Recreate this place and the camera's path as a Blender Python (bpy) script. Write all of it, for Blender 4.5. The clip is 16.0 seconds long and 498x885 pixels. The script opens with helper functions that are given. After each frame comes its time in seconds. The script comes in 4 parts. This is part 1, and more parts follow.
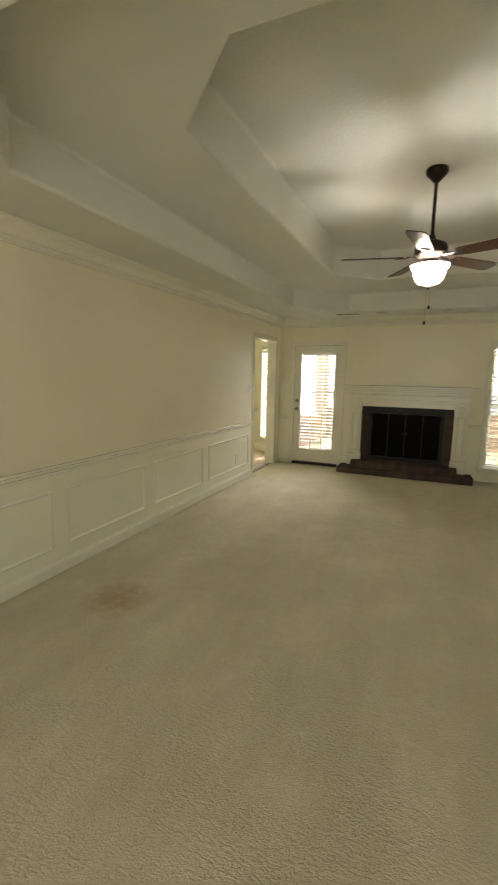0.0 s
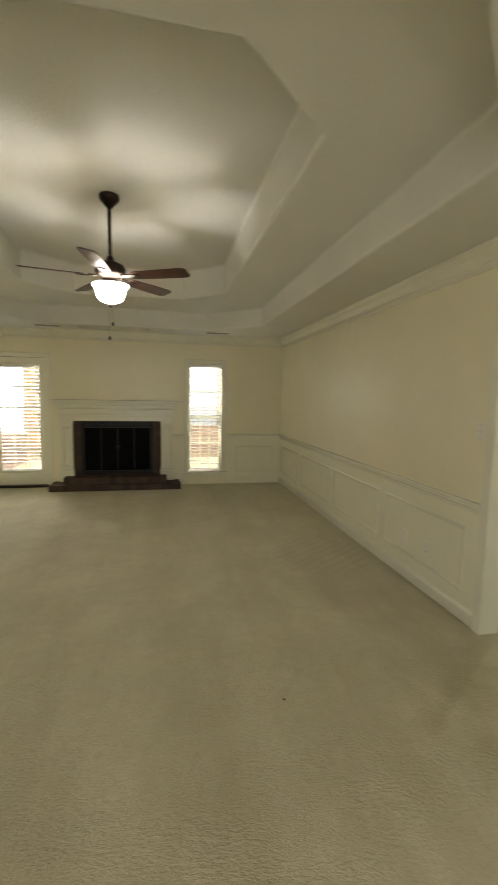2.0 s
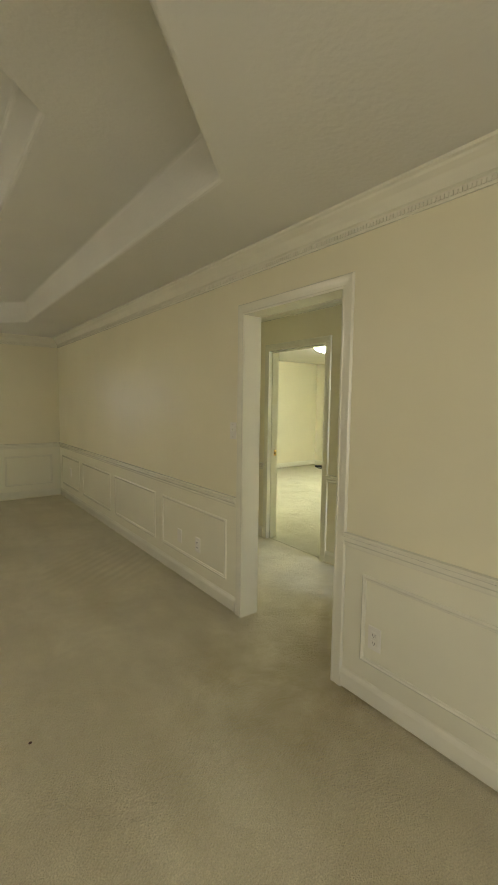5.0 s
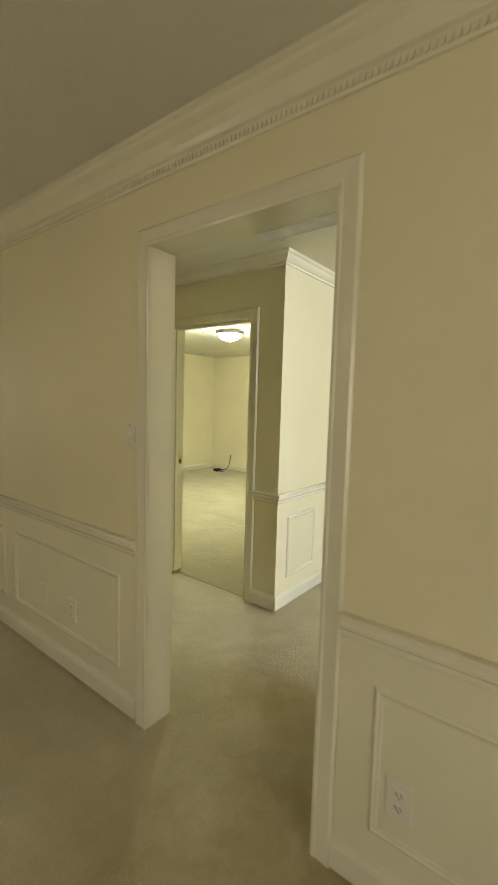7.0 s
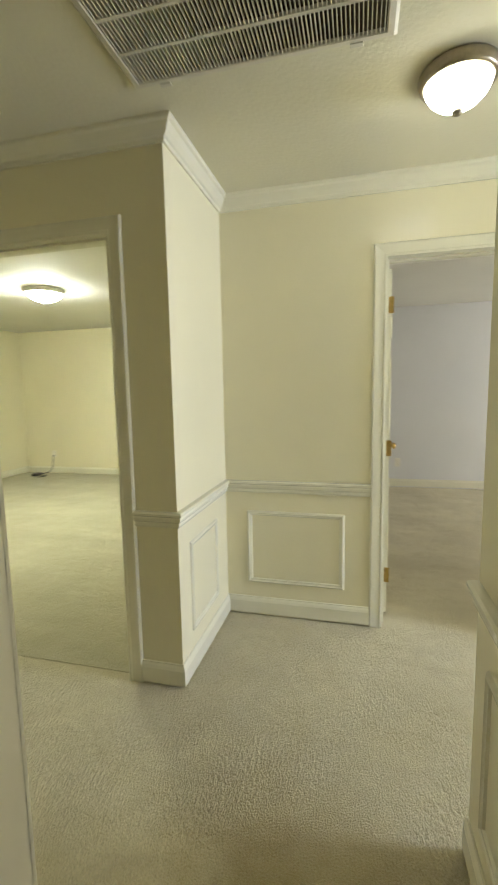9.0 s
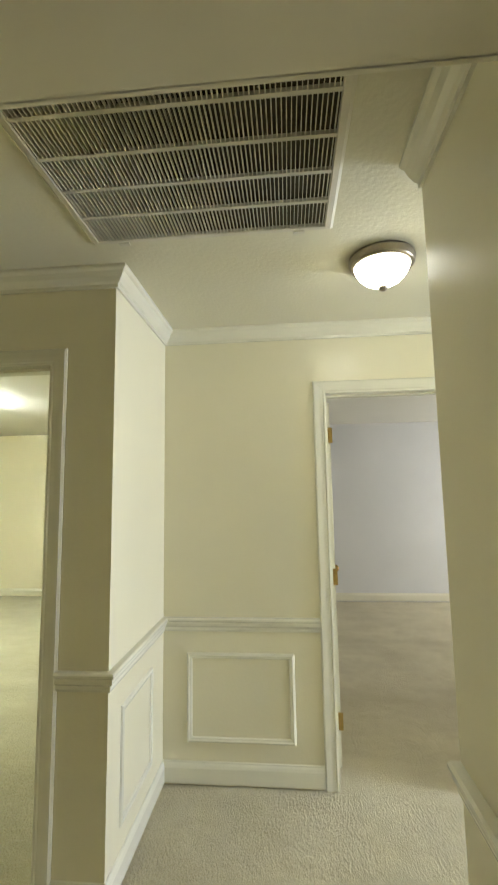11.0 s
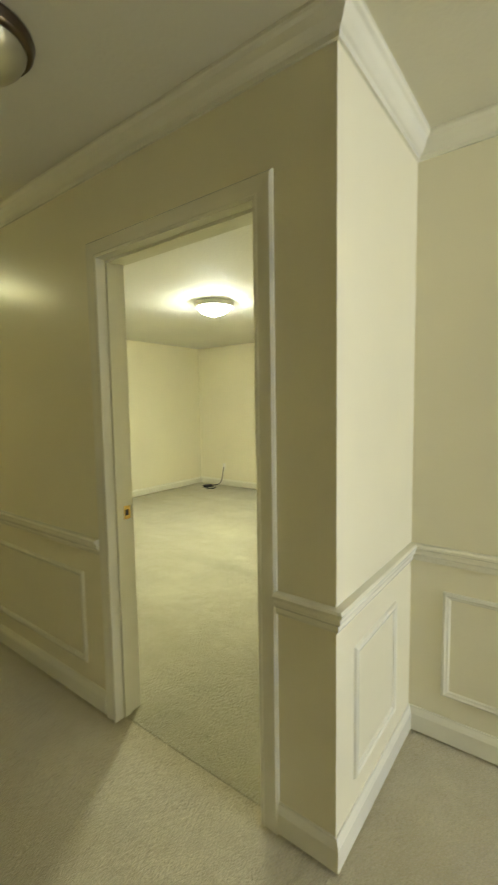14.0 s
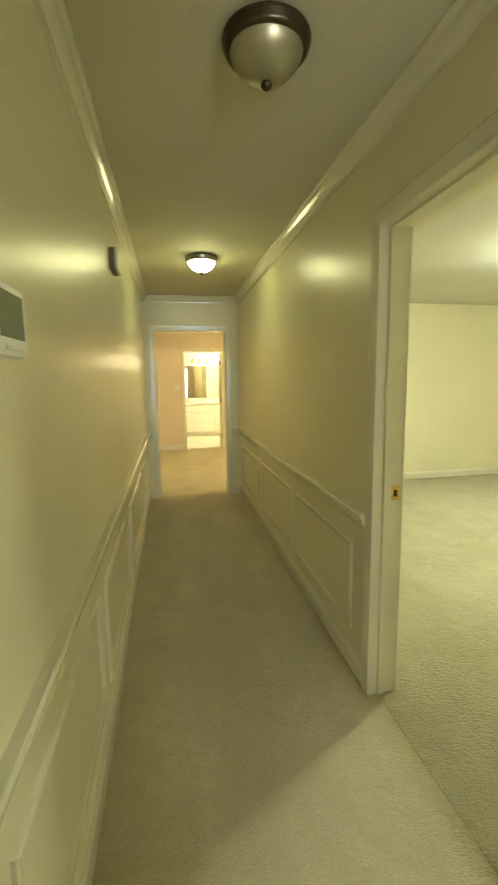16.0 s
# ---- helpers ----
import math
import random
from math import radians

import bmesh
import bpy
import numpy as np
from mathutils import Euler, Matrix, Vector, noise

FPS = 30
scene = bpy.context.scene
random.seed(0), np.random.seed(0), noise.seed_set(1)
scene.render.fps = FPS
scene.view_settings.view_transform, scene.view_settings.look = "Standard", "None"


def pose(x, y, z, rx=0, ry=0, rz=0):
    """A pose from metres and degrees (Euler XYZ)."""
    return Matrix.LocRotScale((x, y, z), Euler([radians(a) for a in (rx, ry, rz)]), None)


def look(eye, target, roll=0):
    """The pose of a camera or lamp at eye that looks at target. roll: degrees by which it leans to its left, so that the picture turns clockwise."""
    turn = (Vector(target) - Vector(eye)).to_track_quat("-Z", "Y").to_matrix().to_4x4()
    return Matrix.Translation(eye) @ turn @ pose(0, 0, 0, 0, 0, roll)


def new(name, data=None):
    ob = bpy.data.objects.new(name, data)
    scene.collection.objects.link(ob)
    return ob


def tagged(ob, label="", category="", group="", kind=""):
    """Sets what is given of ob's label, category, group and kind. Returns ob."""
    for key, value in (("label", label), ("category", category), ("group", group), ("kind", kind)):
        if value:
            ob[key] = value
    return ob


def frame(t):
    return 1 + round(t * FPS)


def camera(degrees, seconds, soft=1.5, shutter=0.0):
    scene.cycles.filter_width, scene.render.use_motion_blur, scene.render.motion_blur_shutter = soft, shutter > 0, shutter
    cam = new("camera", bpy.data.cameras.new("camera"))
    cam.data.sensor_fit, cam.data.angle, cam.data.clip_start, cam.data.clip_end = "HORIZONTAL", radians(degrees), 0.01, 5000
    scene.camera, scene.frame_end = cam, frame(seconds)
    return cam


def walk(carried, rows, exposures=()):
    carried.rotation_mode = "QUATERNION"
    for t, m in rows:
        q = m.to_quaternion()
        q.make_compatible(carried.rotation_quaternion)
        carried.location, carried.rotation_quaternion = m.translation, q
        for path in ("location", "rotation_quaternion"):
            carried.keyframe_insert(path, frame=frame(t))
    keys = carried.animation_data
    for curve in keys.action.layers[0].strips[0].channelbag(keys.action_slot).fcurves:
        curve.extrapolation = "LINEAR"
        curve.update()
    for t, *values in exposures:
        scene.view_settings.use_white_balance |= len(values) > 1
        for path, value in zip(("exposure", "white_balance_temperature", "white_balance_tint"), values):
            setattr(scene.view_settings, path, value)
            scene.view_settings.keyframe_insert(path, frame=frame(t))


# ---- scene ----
cam = camera(60.0, 16.0, shutter=0.5)
PATH = [
    (0, (0.4, 0.811, 1.514), (-0.385, 2.624, 1.204), 1.0),
    (0.5, (0.461, 0.822, 1.529), (-0.16, 2.703, 1.253), 1.3),
    (1, (0.522, 0.853, 1.559), (0.156, 2.802, 1.298), 1.2),
    (1.5, (0.592, 0.839, 1.531), (0.599, 2.824, 1.294), 1.1),
    (2, (0.674, 0.789, 1.5), (1.067, 2.737, 1.282), 1.1),
    (2.5, (0.721, 0.734, 1.488), (1.365, 2.616, 1.284), 1.2),
    (3, (0.777, 0.712, 1.461), (1.621, 2.515, 1.274), 1.1),
    (3.5, (0.798, 0.683, 1.461), (1.841, 2.381, 1.287), 1.1),
    (3.7, (0.82, 0.681, 1.461), (1.929, 2.336, 1.286), 0.8),
    (5.8, (1.019, 0.922, 1.502), (2.314, 2.435, 1.313), 0.9),
    (6, (1.044, 1.057, 1.491), (2.42, 2.497, 1.315), 1.3),
    (6.5, (1.254, 1.343, 1.442), (2.809, 2.589, 1.271), 2.0),
    (7, (1.506, 1.633, 1.443), (3.08, 2.854, 1.267), 1.6),
    (7.5, (1.694, 1.948, 1.42), (3.433, 2.92, 1.244), -1.2),
    (8, (1.91, 2.137, 1.376), (3.717, 2.973, 1.189), -0.9),
    (8.5, (2.112, 2.277, 1.363), (3.933, 3.076, 1.153), -0.8),
    (9, (2.206, 2.476, 1.362), (4.131, 2.966, 1.128), -1.1),
    (9.2, (2.216, 2.563, 1.354), (4.175, 2.899, 1.133), -1.5),
    (11.3, (2.29, 2.551, 1.512), (4.252, 2.794, 1.817), -1.0),
    (11.5, (2.346, 2.514, 1.51), (4.285, 2.893, 1.824), -2.0),
    (12, (2.523, 2.458, 1.516), (4.322, 3.239, 1.904), -2.8),
    (12.5, (2.672, 2.53, 1.514), (4.395, 3.396, 2.045), -2.4),
    (13, (2.767, 2.601, 1.49), (4.43, 3.594, 1.987), -2.4),
    (13.5, (2.814, 2.684, 1.447), (4.51, 3.743, 1.488), -1.4),
    (14, (2.823, 2.726, 1.425), (4.417, 3.921, 1.252), -0.9),
    (14.5, (2.835, 2.725, 1.421), (4.155, 4.215, 1.22), -0.7),
    (15, (2.943, 2.669, 1.431), (3.847, 4.436, 1.186), 0.5),
    (15.5, (3.043, 2.659, 1.441), (3.669, 4.539, 1.164), -0.3),
    (16, (3.084, 2.647, 1.441), (3.432, 4.595, 1.157), -0.8),
]
EXPOSURES = [
    (0.0, 0.39, 6250, 10), (3.5, 0.40, 6250, 10), (6.0, 0.34, 6500, 8), (7.5, 0.20, 7200, 6), (8.5, 0.20, 6600, 7), (9.2, 0.25, 6350, 9),
    (11.5, 0.28, 6200, 9), (12.5, 0.02, 6150, 9), (13.2, 0.04, 6250, 9), (14.2, 0.17, 6850, 4), (15.0, 0.26, 7100, -2), (16.0, 0.28, 7350, -2),
]
walk(cam, [(t, look(eye, target, roll)) for t, eye, target, roll in PATH], EXPOSURES)

# ---- world, sun, large lights ----
world = bpy.data.worlds.new("sky")
scene.world = world
world.use_nodes = True
wn = world.node_tree
sky = wn.nodes.new("ShaderNodeTexSky")
sky.sky_type, sky.sun_disc = "NISHITA", False
sky.sun_elevation, sky.sun_rotation = radians(62), radians(198)
wn.nodes["Background"].inputs[1].default_value = 0.15
wn.links.new(sky.outputs[0], wn.nodes["Background"].inputs[0])

sun = new("sun", bpy.data.lights.new("sun", "SUN"))
sun.data.energy, sun.data.angle, sun.data.color = 3.5, radians(0.5), (1.0, 0.95, 0.86)
sun.matrix_world = look((-3, 0, 18), (0, 9, 0))


def area(name, eye, target, w, h, power, color):
    lamp = new(name, bpy.data.lights.new(name, "AREA"))
    lamp.data.shape, lamp.data.size, lamp.data.size_y = "RECTANGLE", w, h
    lamp.data.energy, lamp.data.color = power, color
    lamp.matrix_world = look(eye, target)
    return lamp


def bulb(name, at, power, color, radius):
    lamp = new(name, bpy.data.lights.new(name, "POINT"))
    lamp.data.energy, lamp.data.color, lamp.data.shadow_soft_size = power, color, radius
    lamp.location = at
    return lamp


area("daylight_door", (-1.47, 8.85, 2.35), (-1.47, 6.6, 0.0), 0.9, 0.7, 245, (1.0, 0.96, 0.90))
area("daylight_window", (1.37, 8.85, 2.35), (1.37, 6.6, 0.0), 0.8, 0.7, 115, (1.0, 0.96, 0.92))
area("daylight_foyer", (4.07, -1.9, 1.35), (4.07, 2.0, 1.2), 0.9, 1.8, 112, (0.70, 0.78, 1.0))
# added fill through an assumed, unseen south opening, to lift the near room
area("fill_living_south", (0.2, -0.72, 1.35), (0.2, 4.0, 1.0), 2.4, 1.6, 26, (1.0, 0.90, 0.76))
area("daylight_grey_room", (7.2, -1.4, 1.3), (7.2, 2.0, 0.9), 1.5, 1.4, 46, (0.97, 0.95, 0.92))
area("daylight_kitchen", (-2.2, 9.24, 1.5), (-4.4, 7.04, 0.6), 0.9, 1.6, 20, (1.0, 0.97, 0.86))
# unseen lamp without a fixture, added to brighten the kitchen walls
bulb("kitchen_fill", (-4.4, 6.6, 2.1), 26, (1.0, 0.96, 0.62), 0.12)
bulb("fan_bulb", (0.27, 4.50, 2.262), 23, (1.0, 0.94, 0.85), 0.03)
bulb("dressing_room_bulb", (5.1, 8.7, 2.2), 74, (1.0, 0.84, 0.56), 0.12)
# unseen extra lamp, added beside the globe bar's own light
bulb("bathroom_fill", (4.8, 13.2, 2.1), 90, (1.0, 0.90, 0.68), 0.12)


# ---- materials ----
def mat(name, color, rough=0.5, metal=0.0, vary=0.06, scale=3.0, bump=0.0, bump_scale=200.0, coat=0.0, rand=0.0, fine=0.0, fine_scale=120.0):
    m = bpy.data.materials.new(name)
    m.use_nodes = True
    nt = m.node_tree
    b = nt.nodes["Principled BSDF"]
    b.inputs["Roughness"].default_value = rough
    b.inputs["Metallic"].default_value = metal
    b.inputs["Coat Weight"].default_value = coat
    geo = nt.nodes.new("ShaderNodeNewGeometry")
    n1 = nt.nodes.new("ShaderNodeTexNoise")
    n1.inputs["Scale"].default_value, n1.inputs["Detail"].default_value = scale, 5
    nt.links.new(geo.outputs["Position"], n1.inputs["Vector"])
    n2 = nt.nodes.new("ShaderNodeTexNoise")
    n2.inputs["Scale"].default_value, n2.inputs["Detail"].default_value = fine_scale, 3
    nt.links.new(geo.outputs["Position"], n2.inputs["Vector"])
    def span(sock, lo, hi):
        r = nt.nodes.new("ShaderNodeMapRange")
        r.inputs["From Min"].default_value, r.inputs["From Max"].default_value = 0.3, 0.7
        r.inputs["To Min"].default_value, r.inputs["To Max"].default_value = lo, hi
        nt.links.new(sock, r.inputs["Value"])
        return r.outputs[0]
    def mul(a, c):
        q = nt.nodes.new("ShaderNodeMath")
        q.operation = "MULTIPLY"
        nt.links.new(a, q.inputs[0])
        nt.links.new(c, q.inputs[1])
        return q.outputs[0]
    f = mul(span(n1.outputs["Fac"], 1 - vary, 1 + vary), span(n2.outputs["Fac"], 1 - fine, 1 + fine))
    if rand:
        oi = nt.nodes.new("ShaderNodeObjectInfo")
        r = nt.nodes.new("ShaderNodeMapRange")
        r.inputs["To Min"].default_value, r.inputs["To Max"].default_value = 1 - rand, 1 + rand
        nt.links.new(oi.outputs["Random"], r.inputs["Value"])
        f = mul(f, r.outputs[0])
    v = nt.nodes.new("ShaderNodeVectorMath")
    v.operation = "SCALE"
    v.inputs[0].default_value = color
    nt.links.new(f, v.inputs["Scale"])
    nt.links.new(v.outputs[0], b.inputs["Base Color"])
    if bump:
        n3 = nt.nodes.new("ShaderNodeTexNoise")
        n3.inputs["Scale"].default_value, n3.inputs["Detail"].default_value = bump_scale, 4
        nt.links.new(geo.outputs["Position"], n3.inputs["Vector"])
        bp = nt.nodes.new("ShaderNodeBump")
        bp.inputs["Strength"].default_value, bp.inputs["Distance"].default_value = min(bump, 1.0), 0.004 * max(1.0, bump)
        nt.links.new(n3.outputs["Fac"], bp.inputs["Height"])
        nt.links.new(bp.outputs[0], b.inputs["Normal"])
    return m


def glow(name, color, strength):
    m = bpy.data.materials.new(name)
    m.use_nodes = True
    b = m.node_tree.nodes["Principled BSDF"]
    b.inputs["Base Color"].default_value = (0.85, 0.83, 0.78, 1)
    b.inputs["Roughness"].default_value = 0.3
    b.inputs["Emission Color"].default_value = (*color, 1)
    b.inputs["Emission Strength"].default_value = strength
    return m


def clear(name, rough=0.02):
    m = bpy.data.materials.new(name)
    m.use_nodes = True
    b = m.node_tree.nodes["Principled BSDF"]
    b.inputs["Transmission Weight"].default_value = 1.0
    b.inputs["Roughness"].default_value = rough
    b.inputs["IOR"].default_value = 1.45
    return m


PAINT = mat("cream_wall_paint", (0.775, 0.725, 0.525), 0.32, vary=0.03, scale=1.3, bump=0.12, bump_scale=60)
DADO = mat("cream_dado_paint", (0.77, 0.74, 0.575), 0.34, vary=0.03, scale=1.5, bump=0.06, bump_scale=150)
TRIM = mat("white_trim_gloss", (0.77, 0.742, 0.60), 0.20, vary=0.03, scale=4, bump=0.03, bump_scale=60)
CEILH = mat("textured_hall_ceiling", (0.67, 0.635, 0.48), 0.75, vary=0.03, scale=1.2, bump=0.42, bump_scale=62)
CEIL = mat("textured_ceiling_white", (0.71, 0.695, 0.625), 0.75, vary=0.03, scale=1.2, bump=0.55, bump_scale=45)
GREYWALL = mat("pale_grey_wall_paint", (0.70, 0.70, 0.70), 0.5, vary=0.03, scale=1.3, bump=0.08, bump_scale=160)
PEACH = mat("beige_wall_paint", (0.74, 0.63, 0.45), 0.5, vary=0.03, scale=1.3, bump=0.08, bump_scale=160)
DARKBRONZE = mat("oil_rubbed_bronze", (0.035, 0.025, 0.02), 0.35, 0.8, vary=0.2, scale=20)
NICKEL = mat("brushed_nickel", (0.30, 0.26, 0.20), 0.30, 1.0, vary=0.08, scale=60)
BRASS = mat("polished_brass", (0.62, 0.44, 0.16), 0.25, 1.0, vary=0.15, scale=50)
BLACK = mat("black_plastic", (0.012, 0.012, 0.012), 0.4, vary=0.2, scale=30)
BLACKMETAL = mat("black_metal", (0.015, 0.014, 0.013), 0.45, 0.6, vary=0.2, scale=15)
SOOT = mat("sooty_firebox", (0.012, 0.011, 0.010), 0.9, vary=0.3, scale=9)
BRICK = mat("dark_red_brick", (0.058, 0.034, 0.020), 0.75, vary=0.25, scale=14, bump=0.6, bump_scale=90, rand=0.35, fine=0.2)
MORTAR = mat("dark_mortar", (0.055, 0.042, 0.033), 0.9, vary=0.15, scale=20, bump=0.5, bump_scale=150)
WALNUT = mat("walnut_fan_blade", (0.060, 0.026, 0.014), 0.36, vary=0.3, scale=9, fine=0.2, fine_scale=60)
PLATE = mat("ivory_plastic", (0.78, 0.75, 0.66), 0.3, vary=0.02)
WHITEPLASTIC = mat("white_plastic", (0.8, 0.8, 0.76), 0.35, vary=0.02)
BLIND = mat("white_blind_slat", (0.80, 0.79, 0.75), 0.4, vary=0.03, scale=8)
GRILLE = mat("painted_steel_grille", (0.60, 0.56, 0.45), 0.45, vary=0.06, scale=10)
DUSTY = mat("dusty_grille_slat", (0.60, 0.56, 0.43), 0.5, vary=0.12, scale=9)
DUCT = mat("shaded_duct_colour", (0.08, 0.068, 0.042), 0.9, vary=0.2, scale=30)
TILE = mat("beige_floor_tile", (0.42, 0.34, 0.24), 0.35, vary=0.15, scale=6, rand=0.12)
GROUT = mat("tile_grout", (0.25, 0.21, 0.16), 0.9, vary=0.1)
DECK = mat("weathered_deck_board", (0.40, 0.295, 0.21), 0.8, vary=0.2, scale=6, rand=0.15, fine=0.1)
POST = mat("tan_siding", (0.55, 0.38, 0.20), 0.7, vary=0.1, scale=5)
# yard albedo raised so the ground outside reads as glaring white
PALEGROUND = mat("brightened_yard_ground", (0.45, 0.43, 0.38), 0.9, vary=0.2, scale=0.8, fine=0.2, fine_scale=9)
MIRROR = mat("mirror_silver", (0.9, 0.9, 0.88), 0.02, 1.0, vary=0.0)
CABINET = mat("white_cabinet_paint", (0.80, 0.77, 0.68), 0.35, vary=0.03)
MARBLE = mat("cultured_marble", (0.78, 0.74, 0.66), 0.2, vary=0.08, scale=12)
GLASS = clear("window_glass")
SMOKED = mat("smoked_fireplace_glass", (0.004, 0.004, 0.004), 0.12, vary=0.1)
SMOKED.node_tree.nodes["Principled BSDF"].inputs["Specular IOR Level"].default_value = 0.04
LIT = glow("lit_frosted_glass", (1.0, 0.86, 0.64), 26.0)
LITFAN = glow("lit_fan_glass", (1.0, 0.88, 0.70), 18.0)
LITHALL = glow("lit_hall_glass", (1.0, 0.99, 0.56), 28.0)
LITALCOVE = glow("lit_alcove_glass", (1.0, 0.98, 0.82), 17.5)
LITBED = glow("lit_bedroom_glass", (0.96, 1.0, 0.86), 250.0)
FROST = mat("unlit_frosted_glass", (0.40, 0.37, 0.24), 0.34, 0.65, vary=0.04, scale=12)


def carpet_material(name, color, stained):
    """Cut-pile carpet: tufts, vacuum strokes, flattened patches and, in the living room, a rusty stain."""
    m = mat(name, color, 0.95, vary=0.07, scale=2.2, fine=0.14, fine_scale=170)
    nt = m.node_tree
    b = nt.nodes["Principled BSDF"]
    b.inputs["Sheen Weight"].default_value = 0.25
    b.inputs["Sheen Roughness"].default_value = 0.5
    b.inputs["Specular IOR Level"].default_value = 0.1
    geo = nt.nodes.new("ShaderNodeNewGeometry")
    base = b.inputs["Base Color"].links[0].from_socket
    def noise_tex(scale, detail, vec=None, rough=0.6):
        n = nt.nodes.new("ShaderNodeTexNoise")
        n.inputs["Scale"].default_value, n.inputs["Detail"].default_value, n.inputs["Roughness"].default_value = scale, detail, rough
        nt.links.new(vec or geo.outputs["Position"], n.inputs["Vector"])
        return n.outputs["Fac"]
    def mixed(fac, a, c, amount):
        r = nt.nodes.new("ShaderNodeMapRange")
        r.inputs["From Min"].default_value, r.inputs["From Max"].default_value = 0.42, 0.68
        r.inputs["To Max"].default_value = amount
        nt.links.new(fac, r.inputs["Value"])
        x = nt.nodes.new("ShaderNodeMix")
        x.data_type = "RGBA"
        x.inputs[7].default_value = (*c, 1)
        nt.links.new(r.outputs[0], x.inputs[0])
        nt.links.new(a, x.inputs[6])
        return x.outputs[2]
    mp = nt.nodes.new("ShaderNodeMapping")
    mp.inputs["Scale"].default_value = (2.6, 0.5, 1)
    mp.inputs["Rotation"].default_value = (0, 0, 0.12)
    nt.links.new(geo.outputs["Position"], mp.inputs["Vector"])
    dark = (0.70 * color[0], 0.68 * color[1], 0.60 * color[2])
    col = mixed(noise_tex(1.0, 4, mp.outputs[0]), base, dark, 0.50)
    col = mixed(noise_tex(3.4, 6), col, dark, 0.30)
    col = mixed(noise_tex(14, 5), col, (0.74 * color[0], 0.70 * color[1], 0.62 * color[2]), 0.26)
    stretch = nt.nodes.new("ShaderNodeMapping")
    stretch.inputs["Scale"].default_value = (1.0, 1.9, 1.0)
    stretch.inputs["Rotation"].default_value = (0, 0, 0.5)
    nt.links.new(geo.outputs["Position"], stretch.inputs["Vector"])
    clumps = noise_tex(42, 3, stretch.outputs[0], 0.6)
    col = mixed(clumps, col, (0.62 * color[0], 0.57 * color[1], 0.48 * color[2]), 0.20)
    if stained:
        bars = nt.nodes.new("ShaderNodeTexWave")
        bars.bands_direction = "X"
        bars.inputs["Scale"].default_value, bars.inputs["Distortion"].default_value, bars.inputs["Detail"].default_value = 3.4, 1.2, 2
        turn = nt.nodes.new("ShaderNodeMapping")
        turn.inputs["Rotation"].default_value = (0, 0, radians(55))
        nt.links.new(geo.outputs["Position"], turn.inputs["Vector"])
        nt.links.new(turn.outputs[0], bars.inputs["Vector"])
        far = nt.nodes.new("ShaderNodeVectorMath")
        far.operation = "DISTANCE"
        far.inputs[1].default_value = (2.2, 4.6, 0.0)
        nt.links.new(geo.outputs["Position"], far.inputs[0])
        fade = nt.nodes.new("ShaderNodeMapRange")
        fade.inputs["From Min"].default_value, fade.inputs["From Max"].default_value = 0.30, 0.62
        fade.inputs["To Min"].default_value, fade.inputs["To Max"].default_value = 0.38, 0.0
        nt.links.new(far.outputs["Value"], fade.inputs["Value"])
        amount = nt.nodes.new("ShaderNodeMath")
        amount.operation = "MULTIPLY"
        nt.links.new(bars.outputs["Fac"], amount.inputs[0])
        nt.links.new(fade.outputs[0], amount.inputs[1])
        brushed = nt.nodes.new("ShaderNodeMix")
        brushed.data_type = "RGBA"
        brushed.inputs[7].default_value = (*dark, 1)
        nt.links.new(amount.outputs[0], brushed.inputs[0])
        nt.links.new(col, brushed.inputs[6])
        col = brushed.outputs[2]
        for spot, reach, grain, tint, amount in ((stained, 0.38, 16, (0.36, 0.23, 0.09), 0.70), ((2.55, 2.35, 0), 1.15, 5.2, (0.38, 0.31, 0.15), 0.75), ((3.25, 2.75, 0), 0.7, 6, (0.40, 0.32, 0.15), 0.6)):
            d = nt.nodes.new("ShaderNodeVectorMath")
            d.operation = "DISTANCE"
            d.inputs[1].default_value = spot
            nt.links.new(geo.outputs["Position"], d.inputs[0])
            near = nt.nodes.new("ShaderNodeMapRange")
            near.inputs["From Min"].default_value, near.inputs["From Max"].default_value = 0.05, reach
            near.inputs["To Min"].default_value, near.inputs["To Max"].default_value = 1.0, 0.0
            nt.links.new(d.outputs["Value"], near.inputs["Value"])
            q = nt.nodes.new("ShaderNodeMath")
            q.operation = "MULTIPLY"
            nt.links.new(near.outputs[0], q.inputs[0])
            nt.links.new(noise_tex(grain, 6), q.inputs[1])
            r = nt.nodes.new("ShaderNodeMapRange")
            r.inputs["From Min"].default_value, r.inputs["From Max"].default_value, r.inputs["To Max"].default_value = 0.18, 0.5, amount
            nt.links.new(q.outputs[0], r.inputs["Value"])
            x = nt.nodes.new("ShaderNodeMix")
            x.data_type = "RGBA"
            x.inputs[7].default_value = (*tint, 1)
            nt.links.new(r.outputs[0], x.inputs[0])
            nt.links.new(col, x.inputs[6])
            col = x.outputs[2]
    nt.links.new(col, b.inputs["Base Color"])
    tufts, patches = noise_tex(150, 3), noise_tex(2.6, 4)
    lift = nt.nodes.new("ShaderNodeMapRange")
    lift.inputs["From Min"].default_value, lift.inputs["From Max"].default_value = 0.40, 0.62
    lift.inputs["To Min"].default_value, lift.inputs["To Max"].default_value = -0.3, -2.3
    nt.links.new(patches, lift.inputs["Value"])
    rough = nt.nodes.new("ShaderNodeMath")
    rough.operation = "MULTIPLY_ADD"
    nt.links.new(clumps, rough.inputs[0])
    nt.links.new(lift.outputs[0], rough.inputs[1])
    nt.links.new(tufts, rough.inputs[2])
    bp = nt.nodes.new("ShaderNodeBump")
    bp.inputs["Strength"].default_value, bp.inputs["Distance"].default_value = 0.88, 0.010
